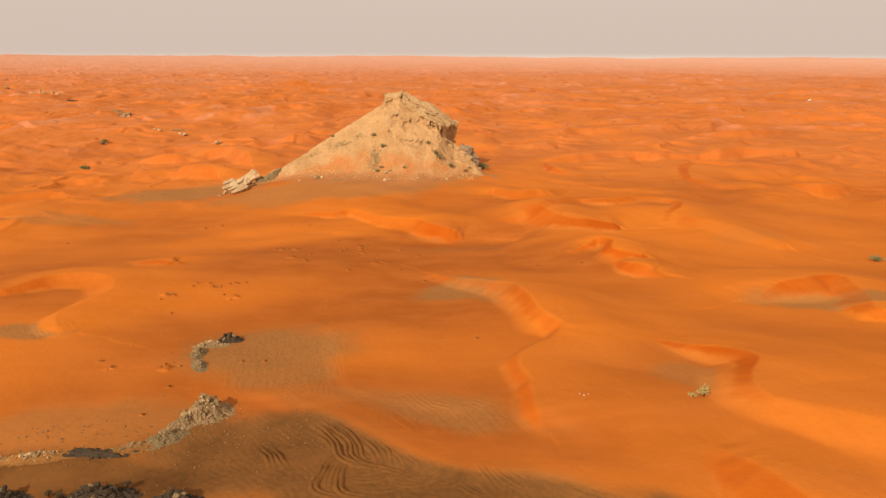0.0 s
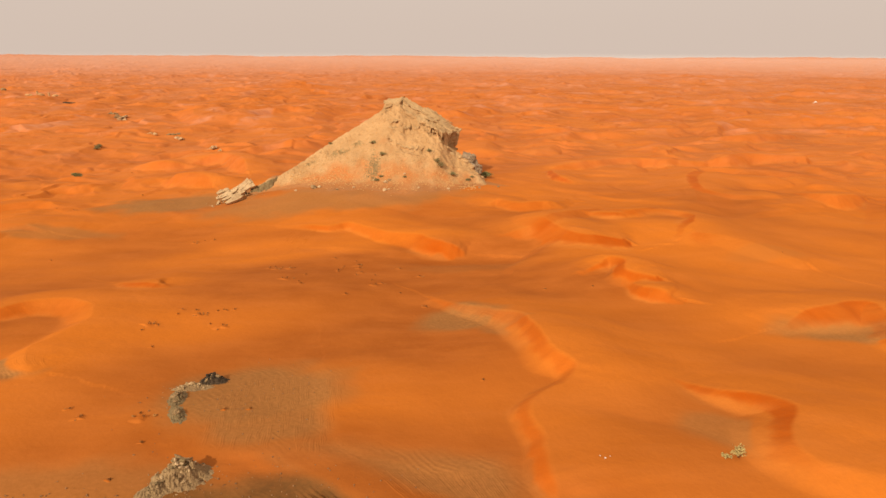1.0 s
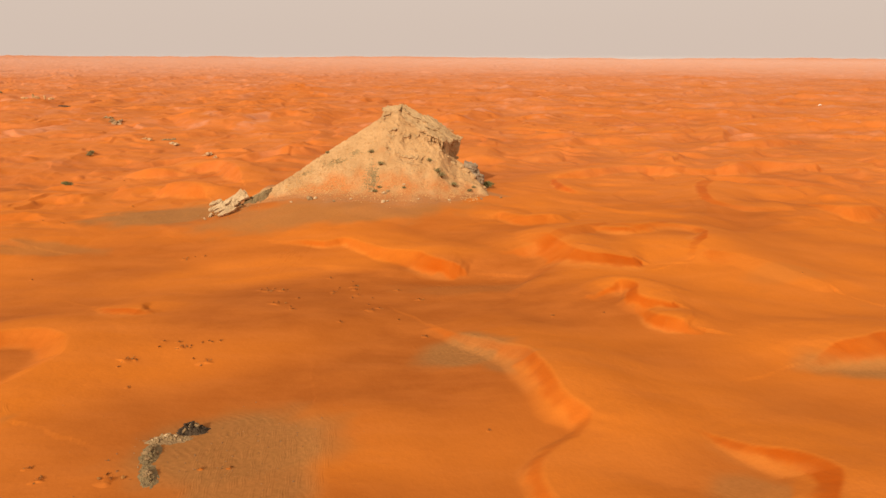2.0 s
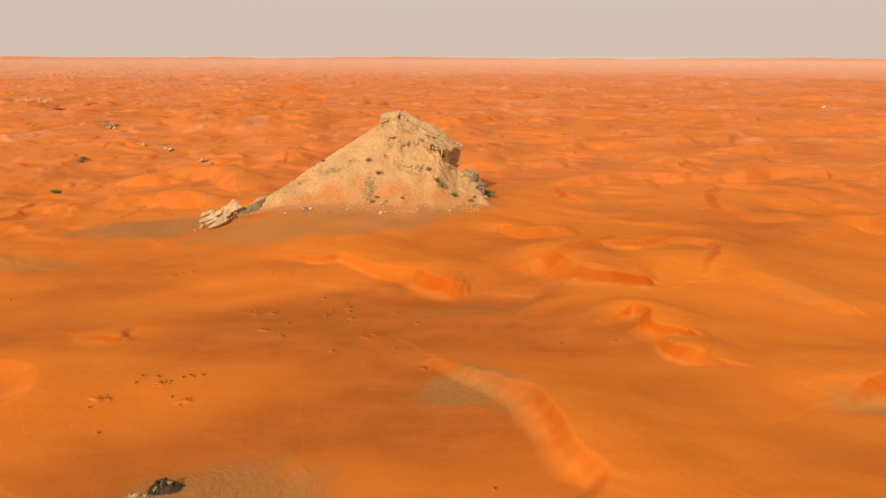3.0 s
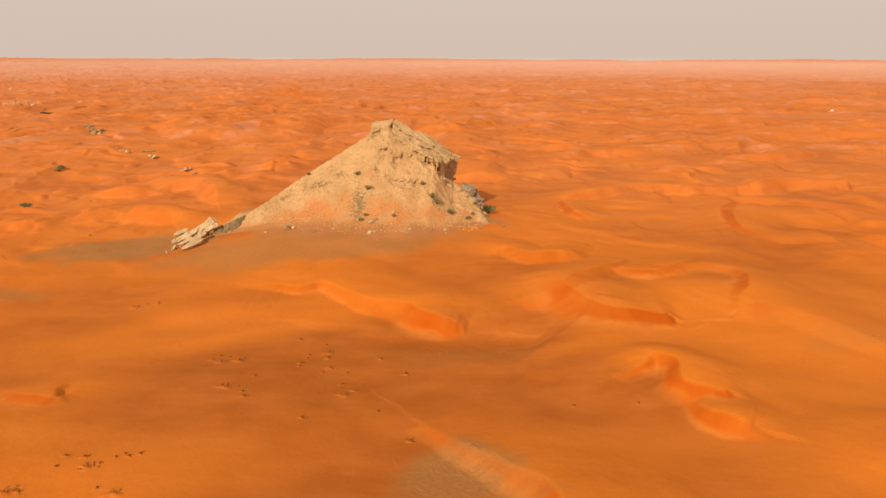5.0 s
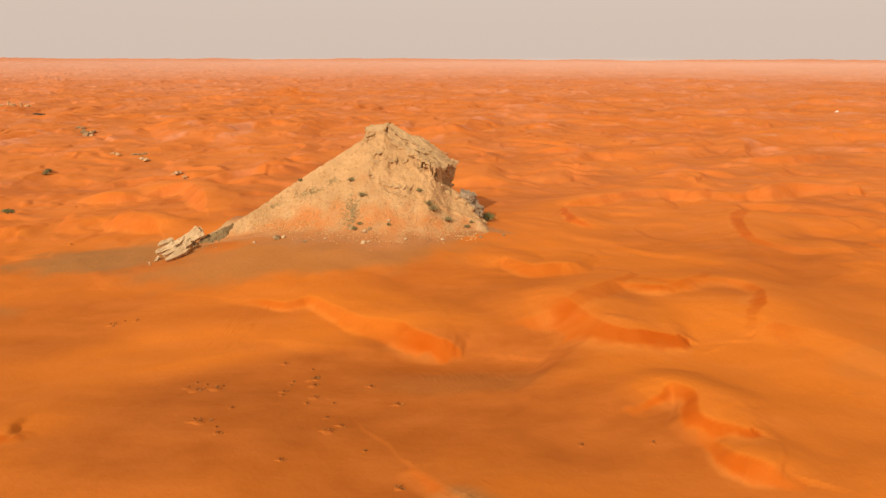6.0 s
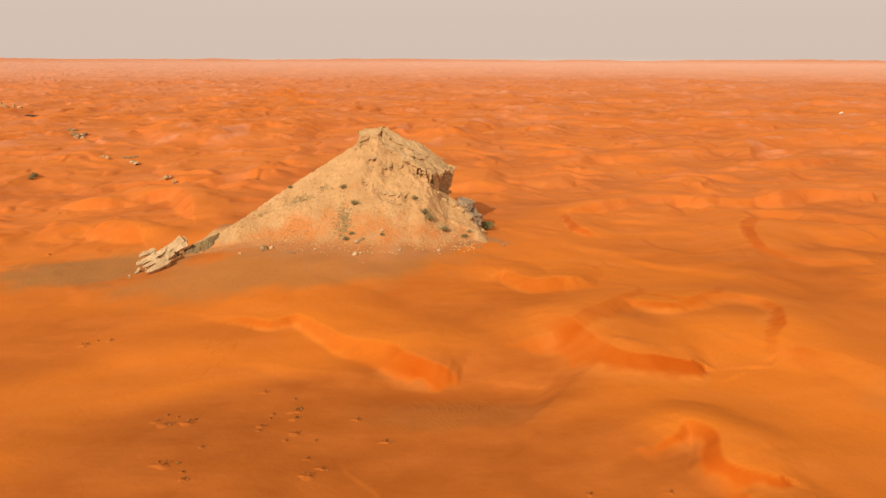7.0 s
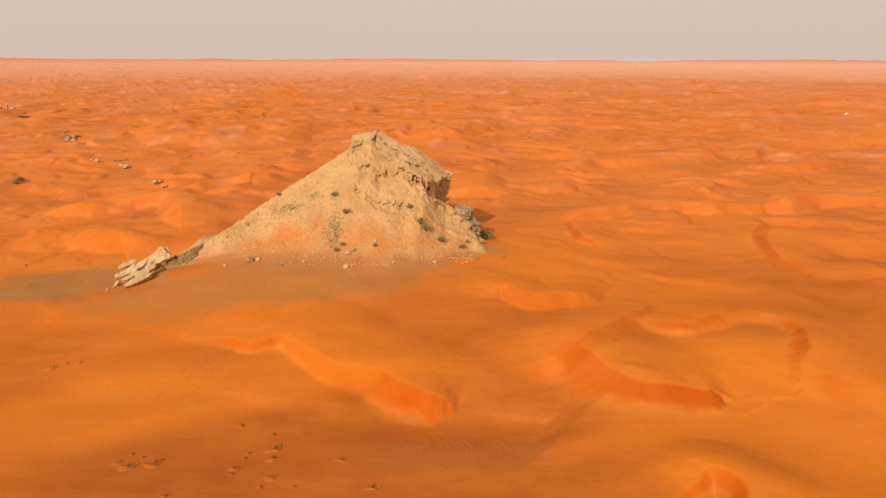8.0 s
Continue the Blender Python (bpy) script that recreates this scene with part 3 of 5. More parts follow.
def haze_screen():
    """See-through arc standing in for distance haze, its fade fitted to the camera's horizon."""
    m = bpy.data.materials.new("added_haze")
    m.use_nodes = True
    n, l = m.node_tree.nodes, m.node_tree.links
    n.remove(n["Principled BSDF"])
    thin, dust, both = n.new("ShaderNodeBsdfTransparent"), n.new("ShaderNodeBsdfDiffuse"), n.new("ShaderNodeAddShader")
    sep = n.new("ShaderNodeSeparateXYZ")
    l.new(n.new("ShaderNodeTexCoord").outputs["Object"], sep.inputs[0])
    # haze added up to the horizon's height on the arc, none above
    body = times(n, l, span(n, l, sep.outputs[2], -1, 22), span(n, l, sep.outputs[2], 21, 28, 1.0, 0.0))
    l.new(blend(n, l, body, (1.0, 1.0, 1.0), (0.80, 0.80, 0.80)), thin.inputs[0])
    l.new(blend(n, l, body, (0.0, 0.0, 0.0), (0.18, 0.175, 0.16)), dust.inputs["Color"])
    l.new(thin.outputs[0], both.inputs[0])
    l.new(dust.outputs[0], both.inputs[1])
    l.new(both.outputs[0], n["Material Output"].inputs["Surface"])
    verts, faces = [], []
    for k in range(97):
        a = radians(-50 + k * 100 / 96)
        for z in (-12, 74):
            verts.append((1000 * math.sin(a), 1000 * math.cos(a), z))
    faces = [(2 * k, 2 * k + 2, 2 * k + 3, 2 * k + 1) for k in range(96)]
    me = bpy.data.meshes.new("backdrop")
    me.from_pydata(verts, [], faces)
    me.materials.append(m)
    tagged(new("backdrop", me), "thin pinkish see-through screen standing in for haze over the far dunes", "haze", kind="structure")


haze_screen()


# ---- helpers for things ----
def empty(name, x, y, z, label, category, group="", kind=""):
    e = new(name)
    e.location = (x, y, z)
    return tagged(e, label, category, group, kind)


def part(name, bm, mat, parent, label="", smooth=False):
    me = bpy.data.meshes.new(name)
    if isinstance(bm, tuple):
        me.from_pydata(*bm)
    else:
        bm.to_mesh(me)
        bm.free()
    if smooth:
        me.polygons.foreach_set("use_smooth", np.ones(len(me.polygons), dtype=bool))
    me.materials.append(mat)
    ob = new(name, me)
    ob.parent = parent
    return tagged(ob, label)


def rough3(v, scale, seed):
    p = Vector(v) * scale + Vector((seed * 13.7, seed * 7.3, seed * 3.1))
    return noise.noise(p) + 0.5 * noise.noise(p * 2.1) + 0.25 * noise.noise(p * 4.3)


TOP_RINGS = (0.08, 0.16, 0.25, 0.34, 0.43, 0.52, 0.61, 0.7, 0.79, 0.87, 0.94)


def cliff_mass(outline, top, thick, seed, lean=0.0, lip=0.9, cell=1.5, tilt=0.0, rows=26):
    """A standing mass of jointed rock: blocks of several sizes stand out of its sides, and below the lip it falls back."""
    pts = []
    for (ax, ay), (bx, by) in zip(outline, outline[1:] + outline[:1]):
        n = max(1, int(math.hypot(bx - ax, by - ay) / 0.24))
        pts += [(ax + (bx - ax) * k / n, ay + (by - ay) * k / n) for k in range(n)]
    mid = np.mean(pts, 0)
    n = len(pts)
    verts, faces = [], []
    for scale in TOP_RINGS:
        for x, y in pts:
            p = mid + (np.array((x, y)) - mid) * scale
            verts.append((p[0], p[1], top(p[0], p[1]) + 0.12 * (noise.cell((p[0] / 1.1, p[1] / 1.1, seed)) - 0.5)))
    for r in range(rows):
        deep = thick * r / (rows - 1)
        for x, y in pts:
            d = np.array((x, y)) - mid
            u = d / (np.linalg.norm(d) + 1e-6)
            w = 0.5 * noise.noise((x * 0.5, y * 0.5, deep * 0.5 + seed))
            big = noise.cell((x / cell + w, y / cell + w + 7 * seed, (deep - tilt * x) / (cell * 0.62) + w))
            small = noise.cell((x / cell * 2.7 + w, y / cell * 2.7, deep / cell * 3.4 + w + seed))
            if lean:
                big = noise.cell((x / (1.7 * cell) + w, y / (1.7 * cell) + w + 7 * seed, (deep - tilt * x) / (cell * 0.40) + w))
                small = noise.cell((x / cell * 1.3 + w, y / cell * 1.3, (deep - tilt * x) / cell * 5.0 + seed))
            into = (0.55 if lean else 0.85) * cell * 0.5 * big + 0.30 * cell * 0.5 * small + 0.15 * rough3((x, y, deep), 1.3, seed)
            into += lean * deep / thick + (0.55 * cell * 0.6 if deep > lip else 0.0) * (lean > 0)
            into *= min(1.0, 0.35 + deep)
            p = np.array((x, y)) - u * into
            verts.append((p[0], p[1], top(p[0], p[1]) - deep - 0.25 * small * (r == 0)))
    for r in range(rows + len(TOP_RINGS) - 1):
        for k in range(n):
            j = (k + 1) % n
            faces.append((r * n + k, r * n + n + k, r * n + n + j, r * n + j))
    faces.append(tuple(range(n)))
    faces.append(tuple((rows + len(TOP_RINGS) - 1) * n + n - 1 - k for k in range(n)))
    return verts, [], faces


def boulder_mesh(sx, sy, sz, seed, rough=0.35, cut=True, level=3):
    """A broken stone: a ball cut by random planes, then roughened."""
    bm = bmesh.new()
    bmesh.ops.create_icosphere(bm, subdivisions=level, radius=1.0)
    rnd = random.Random(seed)
    planes = []
    for _ in range(9 if cut else 0):
        d = Vector((rnd.gauss(0, 1), rnd.gauss(0, 1), rnd.gauss(0, 0.8))).normalized()
        planes.append((d, rnd.uniform(0.55, 0.85)))
    for v in bm.verts:
        p = v.co.copy()
        for d, far in planes:
            over = p.dot(d) - far
            if over > 0:
                p -= d * over
        p *= 1 + rough * 0.5 * rough3(p, 1.6, seed)
        v.co = Vector((p.x * sx, p.y * sy, p.z * sz))
    return bm


# ---- the rock hill ----
def hill_height(x, y):
    top, s = np.interp(x, RIDGE[:, 0], RIDGE[:, 2]), hill_fall(x, y)
    floor = base_height(x, y)
    r = 1 - s
    body = floor + (top - floor) * (r + np.sqrt(r * r + 0.016)) * 0.498 - 0.25 * step(s, 1.1, 1.3) - 1.3 * step(s, 1.3, 1.75)
    calm = 1 - step(s, 0.75, 1.05)
    # shallow gullies, a hummocky surface and small pits
    body = body + 0.30 * fractal(x / 4.5, y / 8.0, 81, 3) * np.clip(s * 3, 0, 1) * calm
    body = body + (0.10 * fractal(x / 0.9, y / 0.9, 84, 3) - 0.30 * step(perlin(x / 0.9, y / 0.7, 86), 0.44, 0.58) * step(perlin(x / 6, y / 6, 87), -0.1, 0.3)) * calm
    # bedding: low steps that run with the dip of the cap
    bed = body - 17.9 + 0.50 * (x + 14.2) + 0.45 * fractal(x / 3.2, y / 3.2, 88, 3)
    strong = step(x, -20, -13) * calm * (1 - step(s, 0.62, 0.8))
    for level, rise in ((-2.6, 0.35), (-4.4, 0.5), (-6.4, 0.3), (-7.9, 0.4)):
        broken = np.clip(0.3 + 1.6 * perlin(x / 1.9, y / 1.9, 90 - level), 0, 1)
        body = body + strong * rise * broken * (step(bed, level - 0.1, level + 0.12) - step(bed, level + 0.1, level + 1.5))
    return body - recess(x, y) - 1.5 * step(x, 4.5, 9.0)


def recess(x, y):
    """Hollows worn out below the hard beds."""
    deep = np.zeros_like(np.asarray(x, float))
    for k, (line, jut, thick) in enumerate(LEDGES):
        p = np.array(line)
        y0 = np.interp(x, p[:, 0], p[:, 1])
        here = step(x, p[0, 0] - 0.1, p[0, 0] + 0.3) * (1 - step(x, p[-1, 0] - 0.3, p[-1, 0] + 0.1))
        strip = step(y, y0 - 2.2, y0 - 1.0) * (1 - step(y, y0 - 0.2, y0 + 0.1))
        deep = np.maximum(deep, here * strip * 0.65 * jut * np.clip(0.6 + 1.2 * perlin(x / 1.1, y / 3.0, 110 + k), 0, 1))
    return deep


def in_cap(x, y):
    inside = False
    for (ax, ay), (bx, by) in zip(CAP, CAP[1:] + CAP[:1]):
        if (ay > y) != (by > y) and x < ax + (y - ay) / (by - ay) * (bx - ax):
            inside = not inside
    return inside


def rock_top(x, y):
    z = float(hill_height(np.array([x]), np.array([y]))[0])
    return max(z, float(cap_top(x, y))) if in_cap(x, y) else z


def ledge_mesh(line, seed, jut=0.8, thick=0.3):
    """A hard bed that breaks out of the slope along a line: short blocks of uneven reach, each hollow below."""
    p = smooth_line(line, 0.16)
    verts, faces = [], []
    for k, (x, y) in enumerate(p):
        run = k * 0.16
        cell = math.floor(run * 0.75 + 0.8 * noise.noise((run * 0.5, seed, 2)))
        end = min(1.0, min(k, len(p) - 1 - k) / 4.0)
        out = end * jut * max(0.0, 0.45 + 1.3 * noise.noise((cell * 0.73, seed * 5.0, 1)) + 0.35 * noise.noise((run * 1.7, seed * 5.0, 3)))
        out *= 1.45
        t = 0.6 * thick * (0.8 + 0.8 * noise.noise((cell * 0.61, seed * 3.0, 9)))
        y = y + 0.35 * noise.noise((run * 0.45, seed, 5)) + 0.2 * noise.noise((run * 1.6, seed, 6))
        z = rock_top(x, y)
        lift = 0.10 * noise.noise((run * 1.3, seed, 7)) - (0.3 if out < 0.06 else 0.0)
        for dy, dz in ((1.1, rock_top(x, y + 1.1) - z - 0.15), (0.5, 0.22), (-0.6 * out, 0.10 - 0.10 * out), (-out, -0.02 - 0.16 * out), (-0.93 * out, -0.1 * out - t), (0.15, -0.3 - t)):
            verts.append((x + 16 + 0.10 * noise.noise((run * 2.3, dy, seed)), y - 170 + dy, z + dz + lift))
    for k in range(len(p) - 1):
        for j in range(5):
            a = k * 6 + j
            faces.append((a, a + 1, a + 7, a + 6))
    return verts, [], faces


def build_hill():
    hill = empty("rock_hill", -16, 170, 0, "pale tan limestone hill with tilted broken strata above scree", "rock hill")
    xs, ys = np.arange(-46, 9.01, 0.17), np.concatenate([np.arange(144, 178, 0.17), np.arange(178, 198, 0.6)])
    X, Y = np.meshgrid(xs, ys)
    x, y = X.ravel(), Y.ravel()
    z = hill_height(x, y)
    floor = ground(x, y)[0]
    verts = np.stack([x + 16, y - 170, np.maximum(z, floor - 1.0)], 1)
    me = mesh_from_grid("scree_slope", verts, len(ys), len(xs), TALUS)
    s = hill_fall(x, y) + 0.10 * fractal(x / 4, y / 4, 95, 4)
    drift = np.clip(0.55 * step(s, 0.55, 1.0) + 0.8 * bell(x, y, -27.5, 159.0, 5, 2.2, 20) + 0.35 * bell(x, y, -12, 157, 8, 2.0) + 0.5 * fractal(x / 3.2, y / 3.2, 96, 4) * step(s, 0.4, 0.7), 0, 1)
    me.attributes.new("drift", "FLOAT", "POINT").data.foreach_set("value", drift.astype(np.float32))
    me.attributes.new("foot", "FLOAT", "POINT").data.foreach_set("value", step(s, 0.93, 1.2).astype(np.float32))
    ob = new("scree_slope", me)
    ob.parent = hill
    tagged(ob, "stony tan scree fading into drifted orange sand")
    # the cap that overhangs at the nose, the crown above it and fallen blocks below
    crown = [(-18.3, 177.6), (-18.2, 176.0), (-17.4, 175.2), (-16.3, 175.6), (-15.2, 175.3), (-14.0, 176.0), (-13.2, 178), (-16.2, 178.6)]
    blocks = [(1.1, 168.4), (2.0, 167.4), (3.5, 167.8), (4.4, 169.4), (3.8, 171.6), (1.4, 172.0)]
    low = [(3.2, 167.0), (4.2, 166.2), (5.2, 166.8), (5.6, 168.6), (4.4, 169.2), (3.2, 168.6)]
    masses = (
        (CAP, lambda px, py: float(cap_top(px, py)) - float(recess(px, py)) + 0.22 * rough3((px, py, 0), 0.5, 20) + 0.22 * noise.cell((px * 0.3 + 0.2 * py, py * 0.35, 3.0)) - 0.1, 5.6, 31, 1.1, 0.7, 1.5, -0.53, 36, "overhanging jointed limestone cap"),
        (crown, lambda px, py: 17.75 + 0.10 * (px + 16) - 0.6 * max(0.0, 176.9 - py) + 0.16 * rough3((px, py, 0), 0.8, 9), 2.4, 39, 0.15, 0.5, 0.9, -0.3, 14, "broken limestone crown of the hill"),
        (blocks, lambda px, py: 5.7 - 0.35 * (px - 2.0) + 0.1 * rough3((px, py, 0), 0.8, 4), 4.2, 43, 0.0, 9.0, 1.3, 0.0, 20, "grey fallen block with upright joints"),
        (low, lambda px, py: 3.5 - 0.4 * (px - 4.0) + 0.1 * rough3((px, py, 0), 0.8, 6), 3.4, 47, 0.0, 9.0, 1.0, 0.0, 16, "low grey fallen block"),
    )
    for outline, top, thick, seed, lean, lip, cell, tilt, rows, label in masses:
        mass = cliff_mass(outline, top, thick, seed, lean, lip, cell, tilt, rows)
        part("stratum" if lean else "fallen_block", ([(vx + 16, vy - 170, vz) for vx, vy, vz in mass[0]], [], mass[2]), STRATA if lean else GREY, hill, label)
    # ledges: harder beds that stand out of the slope
    for seed, (line, jut, thick) in enumerate(LEDGES):
        part("ledge", ledge_mesh(line, seed + 3, jut, thick), STRATA, hill)
    rnd = random.Random(4)
    # loose slabs and ledges along the bedding lines
    for k in range(40):
        line, _, _ = rnd.choice(LEDGES)
        j = rnd.randrange(len(line) - 1)
        f = rnd.random()
        x = line[j][0] + f * (line[j + 1][0] - line[j][0]) + rnd.gauss(0, 0.3)
        y = line[j][1] + f * (line[j + 1][1] - line[j][1]) - rnd.uniform(0.2, 1.6)
        s = rnd.uniform(0.15, 0.5)
        bm = boulder_mesh(s * rnd.uniform(1.0, 1.9), s, s * 0.6, 300 + k, 0.2, True, 2)
        bmesh.ops.transform(bm, matrix=pose(x + 16, y - 170, rock_top(x, y) + 0.06, rnd.uniform(-10, 10), 28 + rnd.uniform(-8, 8), rnd.uniform(-25, 25)), verts=bm.verts)
        part("ledge_block", bm, STRATA, hill)
    # rubble on the cap
    for k in range(26):
        x, y, s = rnd.uniform(-13, 0.4), rnd.uniform(168, 177), rnd.uniform(0.1, 0.36)
        if not in_cap(x, y):
            continue
        bm = boulder_mesh(s * rnd.uniform(1.0, 1.8), s, s * 0.5, 400 + k, 0.2, True, 2)
        bmesh.ops.transform(bm, matrix=pose(x + 16, y - 170, rock_top(x, y) + s * 0.15, rnd.uniform(-8, 8), 28, rnd.uniform(-60, 60)), verts=bm.verts)
        part("loose_block", bm, STRATA, hill)
    # smaller blocks under the nose
    for k, (x, y, sx, sy, sz, turn) in enumerate(((0.6, 167.6, 0.8, 0.6, 0.5, 70), (1.9, 166.6, 0.5, 0.4, 0.4, 10), (3.4, 165.6, 0.6, 0.5, 0.45, 40), (5.6, 165.0, 0.6, 0.5, 0.4, 20), (-1.4, 168.4, 0.7, 0.5, 0.35, 0), (-2.6, 167.6, 0.5, 0.4, 0.3, 30))):
        bm = boulder_mesh(sx, sy, sz, 60 + k, 0.15, True, 3)
        zz = float(hill_height(np.array([x]), np.array([y]))[0]) + sz * 0.3
        bmesh.ops.transform(bm, matrix=pose(x + 16, y - 170, zz, 8, 22, turn), verts=bm.verts)
        part("fallen_block", bm, STRATA, hill)
    return hill


hill = build_hill()


# ---- outcrops ----
def outcrop(name, x, y, sx, sy, sz, seed, mat, label, turn=0.0, ribs=0, rib_mat=None, sink=0.35, category="rock", chip=None, drop=0.0):
    """A low outcrop: a rough core, furrowed along its length, with broken ribs leaning out of it."""
    z = height(x, y) - drop
    thing = empty(name, x, y, z, label, category)
    bm = boulder_mesh(sx, sy, sz, seed, 0.5, True, 5)
    along = 0 if sx > sy else 1
    unit = min(sx, sy)
    for v in bm.verts:
        p = Vector((v.co.x * (0.35 if along == 0 else 1.6), v.co.y * (0.35 if along else 1.6), v.co.z * 1.2)) / unit
        ridged = 1 - abs(noise.noise(p * 2.2 + Vector((seed, 0, 0)))) * 2
        v.co += Vector((v.co.x, v.co.y, 0.6 * unit)).normalized() * unit * (0.16 * ridged + 0.10 * rough3(v.co, 2.6 / unit, seed + 1) - 0.08)
    bmesh.ops.transform(bm, matrix=pose(0, 0, sz * (1 - 2 * sink), 0, 0, turn), verts=bm.verts)
    part("core", bm, mat, thing)
    rnd = random.Random(seed)
    c, s = math.cos(radians(turn)), math.sin(radians(turn))
    for k in range(ribs):
        a, r = rnd.uniform(0, 2 * math.pi), rnd.uniform(0.3, 1.15)
        px, py = r * sx * math.cos(a), r * sy * math.sin(a)
        px, py = px * c - py * s, px * s + py * c
        top = sz * (1 - 2 * sink) + sz * math.sqrt(max(0.0, 1 - r * r)) * 0.75 if r < 1 else height(x + px, y + py) - z
        w = rnd.uniform(*chip) if chip else rnd.uniform(0.10, 0.26) * min(unit * 1.2, 2.5)
        bm = boulder_mesh(w * rnd.uniform(0.9, 1.9), w * rnd.uniform(0.5, 0.9), w * rnd.uniform(0.4, 0.9), seed * 50 + k, 0.6, True, 2)
        bmesh.ops.transform(bm, matrix=pose(px, py, max(top, 0.02), rnd.uniform(-25, 25), rnd.uniform(5, 35), turn + 90 * along + rnd.uniform(-80, 80)), verts=bm.verts)
        part("broken_rib", bm, rib_mat or mat, thing)
    return thing


def rock_sheet(thing, x, y, long, wide, tall, turn, seed, mat, fine=0.9, grain=0.3, name="core"):
    """Bare ribbed rock coming up through the sand: ragged at its edge, furrowed along its length."""
    nu, nv = max(30, int(min(110, long * 2 / 0.12))), max(20, int(min(70, wide * 2 / 0.1)))
    U, V = np.meshgrid(np.linspace(-1.25, 1.25, nu) * long, np.linspace(-1.25, 1.25, nv) * wide)
    u, v = U.ravel(), V.ravel()
    c, s = math.cos(radians(turn)), math.sin(radians(turn))
    bend = 0.35 * wide * np.sin(u / long * 2.2 + seed)
    px, py = x + u * c - (v + bend) * s, y + u * s + (v + bend) * c
    env = 1 - (u / long) ** 2 - (v / wide) ** 2 + 0.75 * fractal(u / (0.5 * long) + seed, v / (0.6 * wide), seed, 4)
    ribs = 1 - 2 * np.abs(perlin(u * grain / wide + 0.3 * v / wide, v * 2.3 / wide + 0.2 * u / wide, seed + 3))
    rough = fractal(u * fine * 1.6 / wide, v * fine * 2.4 / wide, seed + 5, 4, 0.62)
    h = tall * np.clip(env, -1, 1) * (0.45 + 0.5 * ribs) + tall * 0.30 * rough * step(env, -0.2, 0.3)
    h = tall * np.tanh(h / tall * 1.1) * 0.95
    stair = tall * 0.22
    h = 0.45 * h + 0.55 * stair * (np.floor(h / stair) + step(h / stair - np.floor(h / stair), 0.55, 0.95))
    floor = ground(px, py)[0]
    floor = np.where((px > -46) & (px < 9) & (py > 143), np.maximum(floor, hill_height(px, py)), floor)
    z = floor + h - 0.06 * tall - 0.5 * tall * step(-env, 0.0, 0.5)
    o = thing.location
    me = mesh_from_grid(name, np.stack([px - o.x, py - o.y, z - o.z], 1), nv, nu, mat)
    me.polygons.foreach_set("use_smooth", np.zeros(len(me.polygons), dtype=bool))
    ob = new(name, me)
    ob.parent = thing
    tagged(ob)


def slanting_slab(long, wide, thick, seed):
    """A bed of rock broken off along its joints: thick at one end, thin and ragged at the other."""
    bm = bmesh.new()
    bmesh.ops.create_grid(bm, x_segments=max(8, int(long * 5)), y_segments=max(5, int(wide * 6)), size=1.0)
    top = list(bm.verts)
    bmesh.ops.extrude_face_region(bm, geom=list(bm.faces))
    rest = set(bm.verts) - set(top)
    for v in bm.verts:
        up = 1.0 if v in rest else -1.0
        u, w = v.co.x, v.co.y
        edge = 1 - 0.55 * max(0.0, -u) ** 1.5 + 0.30 * noise.noise((u * 2.2, seed, w * 0.5)) + 0.15 * noise.noise((u * 6.0, seed, w))
        tall = thick * (0.75 + 0.35 * u) * (1 + 0.5 * noise.noise((u * 2.0, w * 1.4, seed + 4.0)))
        groove = 0.30 * thick * abs(noise.noise((u * long * 0.25, w * wide * 2.4, seed + 9.0)))
        cut = 0.35 * thick * round(1.6 * noise.noise((u * long * 0.5, w * wide * 0.9, seed + 2.0)))
        v.co = Vector((u * long * (1 + 0.10 * noise.noise((w * 2.5, seed, 1.0))), w * wide * edge, up * tall + (cut - groove if up > 0 else 0.0)))
    bmesh.ops.recalc_face_normals(bm, faces=bm.faces)
    return bm


